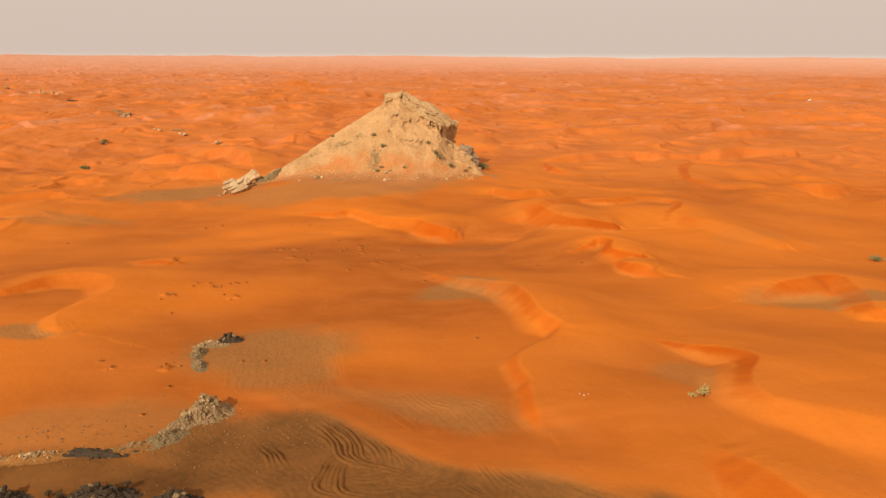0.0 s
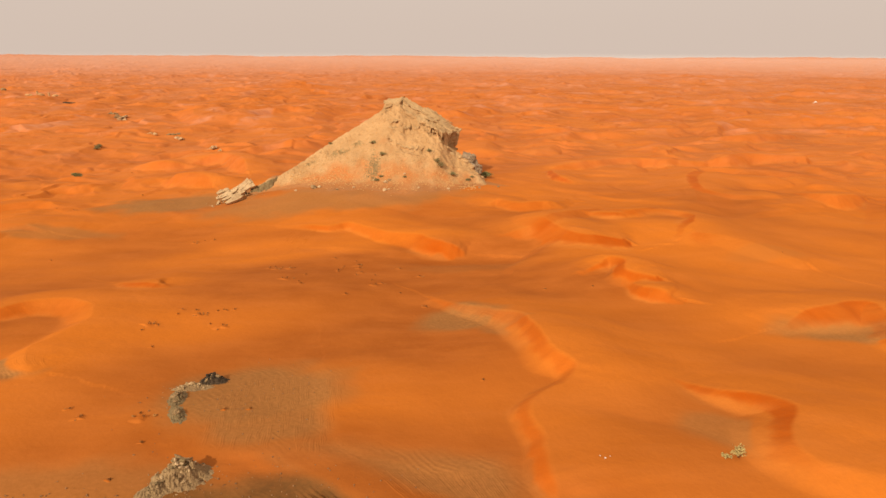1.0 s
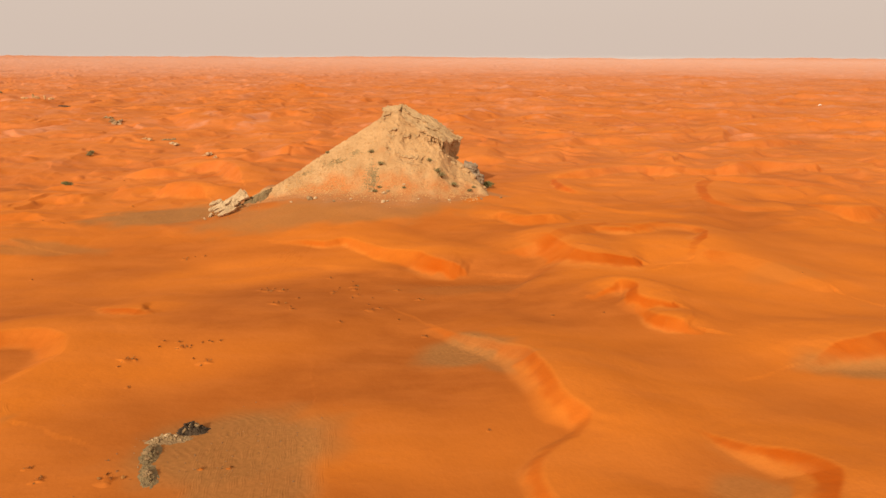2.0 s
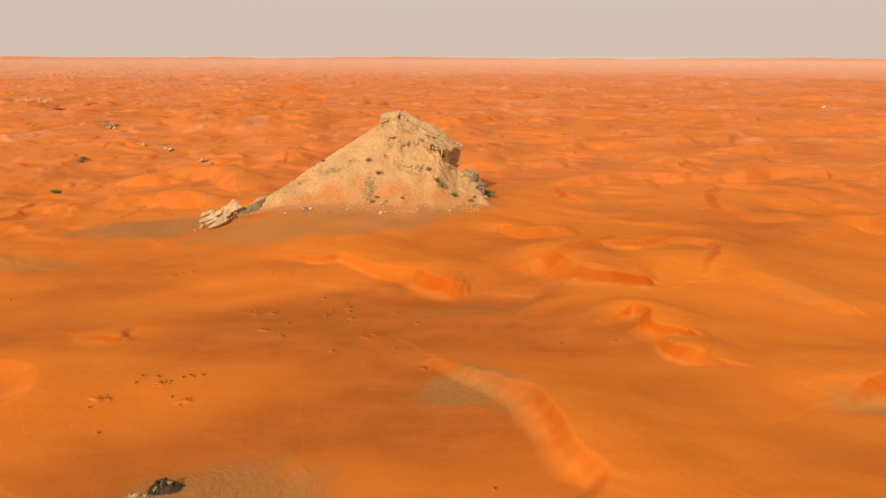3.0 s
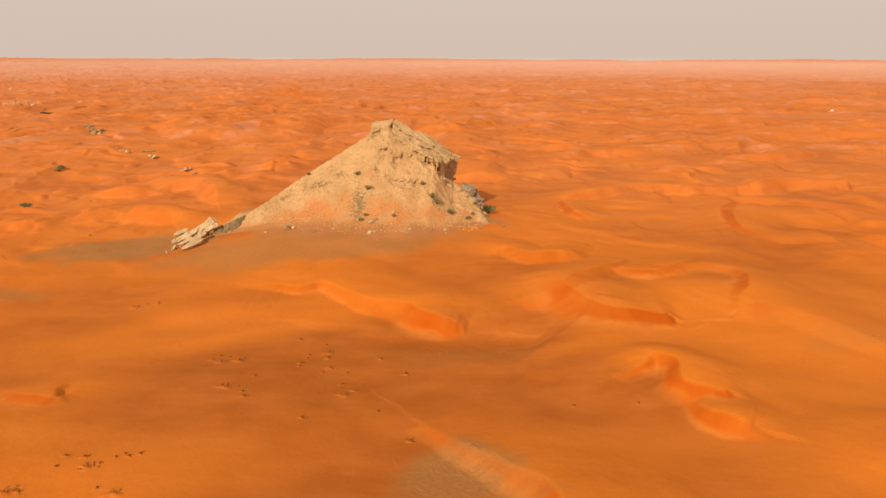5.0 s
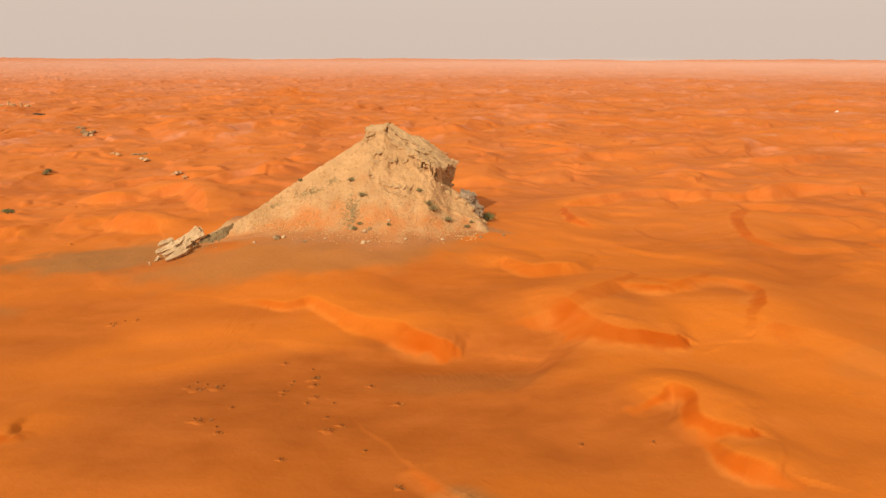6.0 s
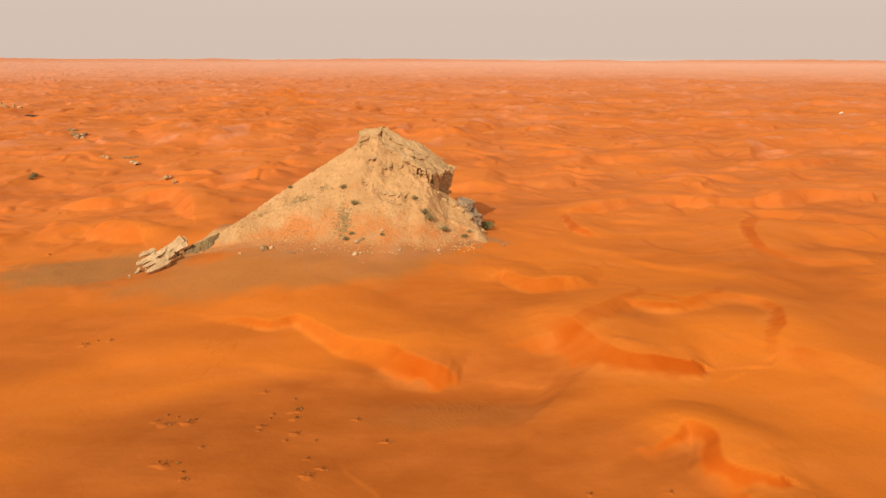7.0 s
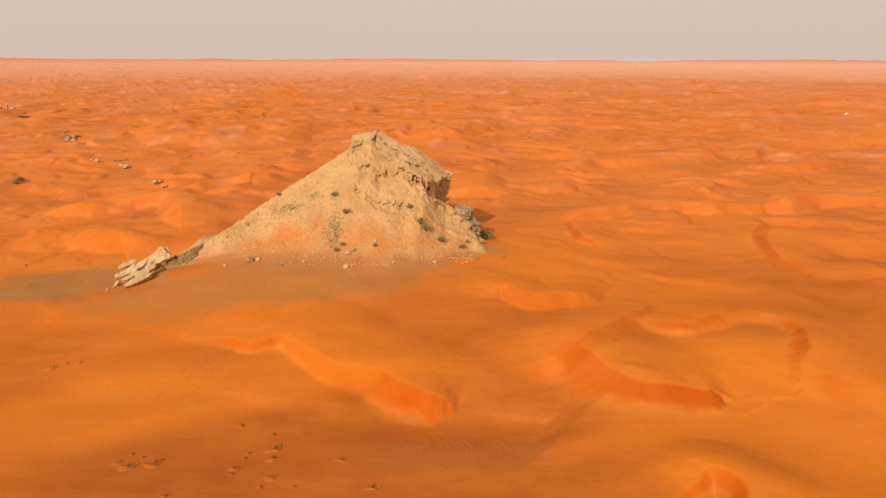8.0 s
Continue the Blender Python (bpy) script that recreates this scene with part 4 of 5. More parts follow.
def rubble_heap(thing, x, y, rx, ry, tall, turn, seed, core_mat, mats, count, lo, hi, core_name="core"):
    """A low heap of shattered rock: a rough mound set thick with angular pieces, coarse ones towards its top."""
    rnd = random.Random(seed)
    c, s = math.cos(radians(turn)), math.sin(radians(turn))
    o = thing.location

    def mound(u, v):
        r = np.sqrt(u * u + v * v)
        return tall * np.clip(1.15 * np.exp(-1.5 * r * r) - 0.12 + 0.30 * fractal(u * 2.8 + seed, v * 2.8, seed, 5, 0.62) * np.clip(1.5 - r, 0, 1), -0.2, 2)

    U, V = np.meshgrid(np.linspace(-1.5, 1.5, 64), np.linspace(-1.5, 1.5, 52))
    u, v = U.ravel(), V.ravel()
    px, py = x + u * rx * c - v * ry * s, y + u * rx * s + v * ry * c
    z = ground(px, py)[0] + mound(u, v) + 0.06 * tall * fractal(px * 2.6, py * 2.6, seed + 2, 3)
    me = mesh_from_grid(core_name, np.stack([px - o.x, py - o.y, z - o.z], 1), 52, 64, core_mat)
    me.polygons.foreach_set("use_smooth", np.zeros(len(me.polygons), dtype=bool))
    ob = new(core_name, me)
    ob.parent = thing
    tagged(ob)
    spread = np.array([(rnd.uniform(0, 6.283), abs(rnd.gauss(0, 0.62))) for _ in range(count)])
    u, v = spread[:, 1] * np.cos(spread[:, 0]), spread[:, 1] * np.sin(spread[:, 0])
    px, py = x + u * rx * c - v * ry * s, y + u * rx * s + v * ry * c
    pz = ground(px, py)[0] + np.maximum(0.0, mound(u, v))
    for k in range(count):
        w = lo + (hi - lo) * rnd.random() ** 2.2 * max(0.25, 1.15 - 0.6 * spread[k, 1])
        bm = boulder_mesh(w * rnd.uniform(0.9, 2.0), w * rnd.uniform(0.5, 0.9), w * rnd.uniform(0.4, 0.9), seed * 90 + k, 0.2, True, 1 if w < 0.11 else 2)
        bmesh.ops.transform(bm, matrix=pose(px[k] - o.x, py[k] - o.y, pz[k] - o.z + w * 0.12, rnd.uniform(-30, 30), rnd.uniform(-35, 35), rnd.uniform(0, 180)), verts=bm.verts)
        part("broken_rock", bm, mats[k % len(mats)], thing)


def heap_outcrop(name, x, y, rx, ry, tall, turn, seed, core_mat, mats, count, lo, hi, label, category="rock"):
    thing = empty(name, x, y, height(x, y), label, category)
    rubble_heap(thing, x, y, rx, ry, tall, turn, seed, core_mat, mats, count, lo, hi)
    return thing


def crag(x, y, size, turn, seed, mats, label, count=6, spread=1.0):
    """Slanting beds of rock that break through a dune crest, seen from far off."""
    thing = empty("rock_outcrop", x, y, height(x, y), label, "rock")
    rnd = random.Random(seed)
    c, s = math.cos(radians(turn)), math.sin(radians(turn))
    for k in range(count):
        f = (k + 0.5) / count * 2 - 1
        px, py = f * size * spread * c + rnd.gauss(0, 0.22) * size, f * size * spread * s + rnd.gauss(0, 0.3) * size
        long = size * rnd.uniform(0.35, 0.6)
        bm = slanting_slab(long, long * rnd.uniform(0.25, 0.45), long * rnd.uniform(0.16, 0.26), seed * 7 + k)
        bmesh.ops.transform(bm, matrix=pose(px, py, height(x + px, y + py) - thing.location.z + 0.16 * long, rnd.uniform(8, 40), rnd.uniform(-22, 4), turn + rnd.uniform(-35, 35)), verts=bm.verts)
        part("slab", bm, mats[k % len(mats)], thing)
    return thing


def sheet_outcrop(name, x, y, long, wide, tall, turn, seed, mat, label, category="rock", chips=0, chip=(0.05, 0.15), chip_mat=None, fine=0.9, grain=0.3):
    thing = empty(name, x, y, height(x, y), label, category)
    rock_sheet(thing, x, y, long, wide, tall, turn, seed, mat, fine, grain)
    rnd = random.Random(seed)
    c, s = math.cos(radians(turn)), math.sin(radians(turn))
    for k in range(chips):
        u, v = rnd.gauss(0, 0.55) * long, rnd.gauss(0, 0.6) * wide
        px, py, w = u * c - v * s, u * s + v * c, rnd.uniform(*chip)
        bm = boulder_mesh(w * rnd.uniform(0.9, 1.9), w * rnd.uniform(0.5, 0.9), w * rnd.uniform(0.4, 0.8), seed * 50 + k, 0.3, True, 2)
        bmesh.ops.transform(bm, matrix=pose(px, py, height(x + px, y + py) - thing.location.z + w * 0.1, rnd.uniform(-25, 25), rnd.uniform(-30, 30), rnd.uniform(0, 180)), verts=bm.verts)
        part("broken_rib", bm, chip_mat or mat, thing)
    return thing


heap = heap_outcrop("rock_outcrop", -16.9, 43.6, 1.5, 1.3, 1.12, 40, 11, STONE, (STONE, STONE, OLIVE, STONE, CREAM), 250, 0.04, 0.24, "rugged grey-cream heap of shattered rock on gritty sand")
rubble_heap(heap, -17.9, 42.0, 1.3, 0.7, 0.5, 60, 71, STONE, (STONE, STONE, OLIVE), 110, 0.03, 0.17, "lower_core")
heap_outcrop("rock_outcrop", -18.3, 40.0, 1.3, 0.75, 0.42, 50, 12, OLIVE, (OLIVE, STONE, STONE), 110, 0.04, 0.19, "low grey-brown shattered rock half buried in sand")
heap_outcrop("rock_outcrop", -19.9, 38.7, 1.5, 0.6, 0.26, 28, 13, EARTH, (STONE, STONE, OLIVE), 110, 0.03, 0.16, "low pale broken rock rib in gritty sand")
heap_outcrop("rock_ledge", -25.6, 37.6, 2.6, 0.55, 0.28, 8, 14, EARTH, (STONE, CREAM, STONE), 170, 0.03, 0.17, "pale crumbling rock ledge along a sand slope", "rock ledge")
# near-black rock colour stands in for shade under the ledge's overhang
sheet_outcrop("rock_ledge", -22.2, 37.9, 2.5, 0.45, 0.42, 3, 15, DARK, "rock ledge above sand, coloured near black for its shaded face", "rock ledge", 34, (0.06, 0.2), DARK)
heap_outcrop("dark_rock", -24.9, 33.5, 1.3, 0.8, 0.6, 0, 16, DARK, (DARK, OLIVE, DARK), 60, 0.05, 0.28, "black varnished rock heap on sand")
heap_outcrop("dark_rock", -19.6, 33.7, 1.9, 0.8, 0.75, 12, 17, DARK, (DARK, DARK, OLIVE), 90, 0.05, 0.32, "large black varnished rock heap with dry scrub")
heap_outcrop("dark_rock", -14.8, 33.3, 1.5, 0.7, 0.6, -10, 18, DARK, (DARK, OLIVE, DARK), 60, 0.05, 0.28, "black varnished rock heap on brown sand")
heap_outcrop("rock_outcrop", -20.2, 58.7, 1.0, 0.75, 0.6, 15, 19, DARK, (DARK, DARK, STONE), 60, 0.05, 0.24, "small black rock knob with pale ribs below")
heap_outcrop("rock_outcrop", -21.4, 57.0, 1.3, 0.7, 0.35, 20, 20, STONE, (STONE, STONE, CREAM), 80, 0.05, 0.24, "pale ribbed rock at the foot of a dark knob")
heap_outcrop("rock_outcrop", -21.6, 54.6, 1.5, 0.55, 0.35, 105, 21, OLIVE, (OLIVE, STONE, STONE), 60, 0.05, 0.24, "narrow grey-brown rock rib half buried in sand")
heap_outcrop("rock_outcrop", -20.4, 51.6, 1.3, 0.5, 0.28, 118, 28, OLIVE, (OLIVE, STONE), 46, 0.05, 0.2, "lower end of a grey-brown rock rib in sand")
tail = empty("rock_outcrop", -48, 153, height(-48, 153), "cream limestone outcrop of slanting ribs in sand", "rock")
for k, (x, y, z, long, wide, thick, turn, pitch, roll) in enumerate(((-48.0, 154.9, -0.2, 2.6, 0.75, 0.5, 41, -24, 26), (-50.4, 152.4, -1.3, 2.3, 0.6, 0.42, 48, -15, 22), (-47.8, 149.2, -1.7, 2.1, 0.55, 0.36, 57, -12, 26), (-47.4, 151.2, -1.0, 1.8, 0.5, 0.36, 63, -17, 30),
                                                                     (-52.0, 155.0, -1.1, 1.4, 0.45, 0.32, 40, -13, 20), (-49.2, 153.6, -0.8, 1.7, 0.5, 0.4, 52, -18, 24), (-46.2, 155.0, -0.1, 1.4, 0.5, 0.4, 36, -20, 34), (-49.4, 150.6, -1.6, 1.5, 0.42, 0.3, 55, -10, 20), (-47.0, 156.6, 0.2, 1.3, 0.5, 0.45, 45, -16, 28))):
    bm = slanting_slab(long, wide, thick, 80 + k)
    bmesh.ops.transform(bm, matrix=pose(x + 48, y - 153, max(z, height(x, y) - 0.1) - tail.location.z, roll, pitch, turn), verts=bm.verts)
    part("slab", bm, CREAM, tail)
rnd = random.Random(22)
for k in range(12):
    f, long = rnd.uniform(-1, 1), rnd.uniform(0.4, 1.0)
    x, y = -48.6 + 2.2 * f + rnd.gauss(0, 0.7), 152.6 + 3.0 * f + rnd.gauss(0, 0.9)
    bm = slanting_slab(long, long * rnd.uniform(0.3, 0.5), rnd.uniform(0.18, 0.34), 120 + k)
    bmesh.ops.transform(bm, matrix=pose(x + 48, y - 153, height(x, y) - tail.location.z + 0.15 + 0.2 * rnd.random(), rnd.uniform(10, 45), rnd.uniform(-25, -4), rnd.uniform(30, 80)), verts=bm.verts)
    part("slab", bm, CREAM if k % 4 else STONE, tail)
for k in range(46):
    f, w = rnd.uniform(-1.1, 1.1), rnd.uniform(0.08, 0.28)
    x, y = -48.0 + 2.4 * f + rnd.gauss(0, 0.8), 151.6 + 3.2 * f + rnd.gauss(0, 1.1)
    bm = boulder_mesh(w * rnd.uniform(0.9, 1.9), w * 0.8, w * 0.6, 900 + k, 0.3, True, 2)
    bmesh.ops.transform(bm, matrix=pose(x + 48, y - 153, height(x, y) - tail.location.z + w * 0.2, rnd.uniform(-25, 25), rnd.uniform(-30, 30), rnd.uniform(0, 180)), verts=bm.verts)
    part("broken_rib", bm, CREAM if k % 3 else STONE, tail)
sheet_outcrop("rock_outcrop", -43.4, 157.0, 3.3, 1.3, 1.5, 34, 23, OLIVE, "long grey-olive rock back beside cream ribs", chips=20, chip=(0.1, 0.35), fine=1.0)
crag(-164.0, 341.0, 5.0, -62, 24, (CREAM, CREAM, STONE), "cream rock crag stepping down a distant dune", 8, 1.3)
crag(-176.0, 358.0, 2.4, 10, 25, (STONE, OLIVE), "grey rock crag behind a cream one", 5)
crag(-110.5, 277.0, 2.8, -55, 26, (TALUS, CREAM), "distant tan rock crag on a dune crest", 6, 1.2)
crag(-115.5, 284.0, 1.8, 20, 27, (OLIVE, STONE), "distant grey rock crag on a dune crest", 5)
crag(-81.5, 236.0, 4.2, -52, 28, (CREAM, TALUS), "cream rock rib running along a dune crest", 7, 1.4)
crag(-122.5, 281.0, 2.2, -40, 29, (TALUS, CREAM), "thin tan rock rib along a dune crest", 5, 1.2)
for k, (dx, dy, s, w, turn) in enumerate(((-9, 0, 1.1, 2.2, 10), (-4.2, 2, 2.3, 1.5, 70), (-1.0, 0.4, 1.5, 2.4, 25), (4.2, 1, 1.9, 1.3, 130), (9.4, -1, 0.9, 2.6, 160))):
    outcrop("rock_pinnacle", -284 + dx, 478 + dy, w, w * 0.6, s, 31 + k, TALUS, "pale ragged rock in a distant row of five", turn, 5, TALUS, 0.25)
# far dark bar of unknown kind, built as a flat rock
outcrop("rock_outcrop", -243.7, 437.5, 4.6, 1.8, 0.9, 40, DARK, "long flat dark shape on a distant dune", 5, 8, DARK)
outcrop("rock_outcrop", -351.8, 540.6, 2.6, 1.6, 1.6, 41, STONE, "small distant tan rock on the dunes", 0, 5, OLIVE)
# far white object, likely man-made, stood in for by a boulder shape
outcrop("rock_outcrop", 232.7, 469.2, 1.2, 1.0, 0.8, 42, WHITE, "small white object far out on the sand", 0, 3, WHITE)


# ---- stones ----
def surface(x, y):
    """The higher of the sand and the hill."""
    a = ground(np.array([x]), np.array([y]))[0][0]
    if -46 < x < 9 and 143 < y < 198:
        a = max(a, hill_height(np.array([x]), np.array([y]))[0])
    return float(a)


def stone(x, y, size, seed, mat, label, group=""):
    bm = boulder_mesh(size, size * 0.8, size * 0.6, seed, 0.35, True, 2)
    me = bpy.data.meshes.new("stone")
    bm.to_mesh(me)
    bm.free()
    me.materials.append(mat)
    ob = new("stone", me)
    ob.location = (x, y, surface(x, y) + size * 0.25)
    ob.rotation_euler = (0, 0, seed * 1.7)
    return tagged(ob, label, "stone", group)


for k, (x, y, s) in enumerate(((-31.4, 153.6, 0.95), (-30.3, 154.0, 0.5), (-15.7, 153.7, 0.7), (-15.0, 154.4, 0.5), (-15.5, 149.8, 0.6), (-14.7, 150.0, 0.4), (-26.0, 151.4, 0.4),
                               (-8.4, 151.6, 0.35), (-2.0, 153.5, 0.4), (4.8, 156.5, 0.45), (-22.5, 152.2, 0.35), (-35.0, 152.0, 0.4), (9.0, 158.5, 0.4), (-11.8, 156.0, 0.45), (-18.3, 155.3, 0.4))):
    stone(x, y, s, 500 + k, CREAM if k % 3 else STONE, "pale fallen stone on sand at the hill's foot", "stones at the hill's foot")
for k, (x, y, s) in enumerate(((9.06, 44.49, 0.065), (9.34, 44.28, 0.075), (9.69, 44.49, 0.05))):
    stone(x, y, s, 540 + k, WHITE, "small white stone lying on smooth sand", "white stones")


def scatter(name, label, spots, mats, seed, lo, hi, category="stones"):
    """Uncounted small stones as one mesh."""
    rnd = random.Random(seed)
    verts, faces = [], []
    px, py = np.array(spots).T
    tops = ground(px, py)[0]
    on_hill = (px > -46) & (px < 9) & (py > 143) & (py < 198)
    tops = np.where(on_hill, np.maximum(tops, hill_height(px, py)), tops)
    for (x, y), z in zip(spots, tops):
        s, a = rnd.uniform(lo, hi) * rnd.uniform(0.6, 1.0), rnd.uniform(0, 6.28)
        n = len(verts)
        for k in range(5):
            t = a + k * 1.2566
            verts.append((x + s * math.cos(t) * rnd.uniform(0.7, 1.2), y + s * math.sin(t) * rnd.uniform(0.6, 1.0), z - 0.05))
        for k in range(3):
            t = a + k * 2.094
            verts.append((x + 0.55 * s * math.cos(t), y + 0.5 * s * math.sin(t), z + s * rnd.uniform(0.45, 0.8)))
        faces += [(n + 5, n + 6, n + 7), (n, n + 1, n + 5), (n + 1, n + 2, n + 6, n + 5), (n + 2, n + 3, n + 6), (n + 3, n + 4, n + 7, n + 6), (n + 4, n, n + 5, n + 7)]
    me = bpy.data.meshes.new(name)
    me.from_pydata(verts, [], faces)
    me.materials.append(mats)
    return tagged(new(name, me), label, category, kind="stuff")


rnd = random.Random(77)
spots = []
for _ in range(2600):
    x = rnd.uniform(-38, 4)
    far = rnd.uniform(0.12, 0.95) if rnd.random() < 0.55 else rnd.gauss(1.0, 0.13)
    y = ridge_y(x) - far * (ridge_y(x) - (154.6 + 0.16 * abs(x + 12)))
    spots.append((x, float(y)))
scatter("scree_stones", "tan stones strewn over scree and sand", spots, SCREE, 5, 0.05, 0.26)
spots = [(rnd.gauss(-13, 5), rnd.gauss(40.5, 3.0)) for _ in range(420)] + [(rnd.gauss(-22, 4), rnd.gauss(39.5, 1.2)) for _ in range(300)] + [(rnd.gauss(-17, 4), rnd.gauss(55, 4)) for _ in range(140)]
scatter("gravel", "loose tan stones and grit on brown sand", [p for p in spots if p[1] > 32.5], GRAVEL, 6, 0.03, 0.12)
spots = [(rnd.gauss(-48, 3), rnd.gauss(152, 3)) for _ in range(60)]
scatter("rock_debris", "cream stone chips around the outcrop", spots, STONE, 7, 0.06, 0.2)


# ---- plants ----
def shrub_parts(thing, size, tall, seed, leaf, leaves=420, blade=0.09, twigs=26, spread=1.0):
    rnd = random.Random(seed)
    verts, faces = [], []
    tips = []
    for k in range(twigs):
        a, lean = rnd.uniform(0, 6.28), rnd.uniform(0.1, 1.15) * spread
        far = rnd.uniform(0.6, 1.0)
        tip = Vector((math.cos(a) * math.sin(lean) * size * far, math.sin(a) * math.sin(lean) * size * far, tall * far * (0.25 + 0.75 * math.cos(lean))))
        bend = tip * 0.5 + Vector((0, 0, 0.12 * tall))
        tips.append((bend, tip))
        n, r = len(verts), 0.018 * size + 0.008
        for p, w in ((Vector((0, 0, -0.1)), r), (bend, r * 0.7), (tip, r * 0.25)):
            for j in range(3):
                verts.append((p.x + w * math.cos(j * 2.094), p.y + w * math.sin(j * 2.094), p.z))
        for lvl in (0, 3):
            for j in range(3):
                i2 = (j + 1) % 3
                faces.append((n + lvl + j, n + lvl + i2, n + lvl + 3 + i2, n + lvl + 3 + j))
    part("branches", (verts, [], faces), TWIG, thing)
    verts, faces = [], []
    for k in range(leaves):
        bend, tip = rnd.choice(tips)
        p = bend.lerp(tip, rnd.uniform(0.1, 1.1)) + Vector((rnd.gauss(0, 0.10), rnd.gauss(0, 0.10), rnd.gauss(0, 0.07))) * size
        p.z = max(p.z, 0.02)
        d = Vector((rnd.gauss(0, 1), rnd.gauss(0, 1), rnd.gauss(0.4, 0.8))).normalized() * blade * rnd.uniform(0.7, 1.7)
        s = d.orthogonal().normalized() * blade * rnd.uniform(0.25, 0.5)
        n = len(verts)
        verts += [tuple(p), tuple(p + d * 0.5 + s), tuple(p + d), tuple(p + d * 0.5 - s)]
        faces.append((n, n + 1, n + 2, n + 3))
    part("foliage", (verts, [], faces), leaf, thing)


def shrub(name, x, y, size, tall, seed, leaf, label, category="shrub", group="", **more):
    thing = empty(name, x, y, surface(x, y) - 0.03, label, category, group)
    shrub_parts(thing, size, tall, seed, leaf, **more)
    return thing


shrub("shrub", 18.0, 45.4, 0.6, 0.95, 1, STRAW, "dry straw-coloured shrub with splayed stems on sand", leaves=260, blade=0.12, twigs=60)
shrub("shrub", 17.2, 45.3, 0.4, 0.2, 2, STRAW, "flattened dry straw tuft beside a dry shrub", leaves=160, blade=0.10)
shrub("shrub", 59.3, 94.6, 1.1, 0.8, 3, FRESH, "low green shrub on an orange dune", leaves=500, blade=0.13)
for k, (x, y, s, t, label) in enumerate(((-19.8, 165.9, 0.95, 0.8, "round grey-green shrub high on the scree"), (-17.2, 161.7, 1.2, 0.8, "grey-green shrub on the scree slope"),
                                         (-17.8, 154.9, 0.7, 0.5, "small dark shrub at the scree's foot"), (-3.8, 159.8, 1.35, 1.3, "large olive-green shrub low on the scree"),
                                         (-4.7, 160.4, 1.0, 1.2, "olive-green shrub touching a larger one"), (-1.1, 159.5, 1.35, 1.1, "broad olive-green shrub low on the scree"),
                                         (2.3, 160.0, 0.75, 0.6, "small olive shrub near the sand"), (-6.6, 163.0, 0.9, 0.7, "brownish shrub under a rock ledge"),
                                         (-30.2, 169.0, 0.6, 0.5, "dark shrub on the hill's skyline"), (-16.9, 155.9, 0.6, 0.35, "low dark shrub in the scree"),
                                         (-11.6, 155.2, 0.55, 0.3, "low brown shrub in the scree"), (3.2, 161.6, 0.5, 0.4, "small shrub at the foot of fallen blocks"))):
    shrub("shrub", x, y, s, t, 20 + k, GREEN, label, group="shrubs on the hill", leaves=420, blade=0.13)
shrub("bush", 6.5, 170.1, 2.1, 1.7, 60, FRESH, "spreading green bush beside fallen rock blocks", "bush", leaves=1500, blade=0.17, twigs=60)
shrub("bush", -107.1, 194.7, 1.5, 1.3, 61, FRESH, "green desert bush on a small sand mound", "bush", leaves=800, blade=0.18)
shrub("bush", -106.2, 195.1, 1.0, 1.0, 62, GREEN, "olive desert bush beside a greener one", "bush", leaves=500, blade=0.18)
shrub("bush", -125.4, 242.3, 1.3, 1.2, 63, GREEN, "distant olive desert bush among dunes", "bush", leaves=600, blade=0.22)
shrub("bush", -125.9, 244.7, 1.5, 1.2, 64, GREEN, "distant small olive bush beside another", "bush", leaves=500, blade=0.22)

for k, (x, y, s, t) in enumerate(((-20.3, 33.9, 0.7, 0.5), (-18.9, 34.2, 0.6, 0.6), (-18.2, 34.6, 0.35, 0.5), (-21.6, 33.6, 0.4, 0.35), (-15.3, 33.7, 0.45, 0.5), (-24.6, 33.8, 0.5, 0.4), (-22.4, 33.9, 0.3, 0.3))):
    shrub("scrub", x, y, s, t + 0.25, 80 + k, SCRUB, "dark dry scrub growing among black rocks", "scrub", "scrub among the black rocks", leaves=300, blade=0.06, twigs=30)

rnd = random.Random(31)
verts, faces = [], []
for cx, cy, rx, ry, n in ((-18.9, 159.4, 1.8, 3.6, 360), (-18.4, 157.6, 1.0, 2.4, 130), (-27.6, 165.4, 3.0, 1.2, 130), (-23.6, 167.0, 1.6, 0.9, 60), (-34.0, 163.5, 2.0, 0.7, 40)):
    for _ in range(n):
        x, y = cx + rnd.gauss(0, 0.5) * rx, cy + rnd.gauss(0, 0.5) * ry
        z = float(hill_height(np.array([x]), np.array([y]))[0])
        for j in range(3):
            d = Vector((rnd.gauss(0, 0.16), rnd.gauss(0, 0.16), rnd.uniform(0.10, 0.28)))
            m0 = len(verts)
            verts += [(x - 0.08, y, z - 0.02), (x + 0.08, y, z - 0.02), (x + d.x, y + d.y, z + d.z)]
            faces.append((m0, m0 + 1, m0 + 2))
me = bpy.data.meshes.new("dry_grass")
me.from_pydata(verts, [], faces)
me.materials.append(DULL)
tagged(new("dry_grass", me), "sparse grey-green grass tufts on scree", "grass", kind="stuff")


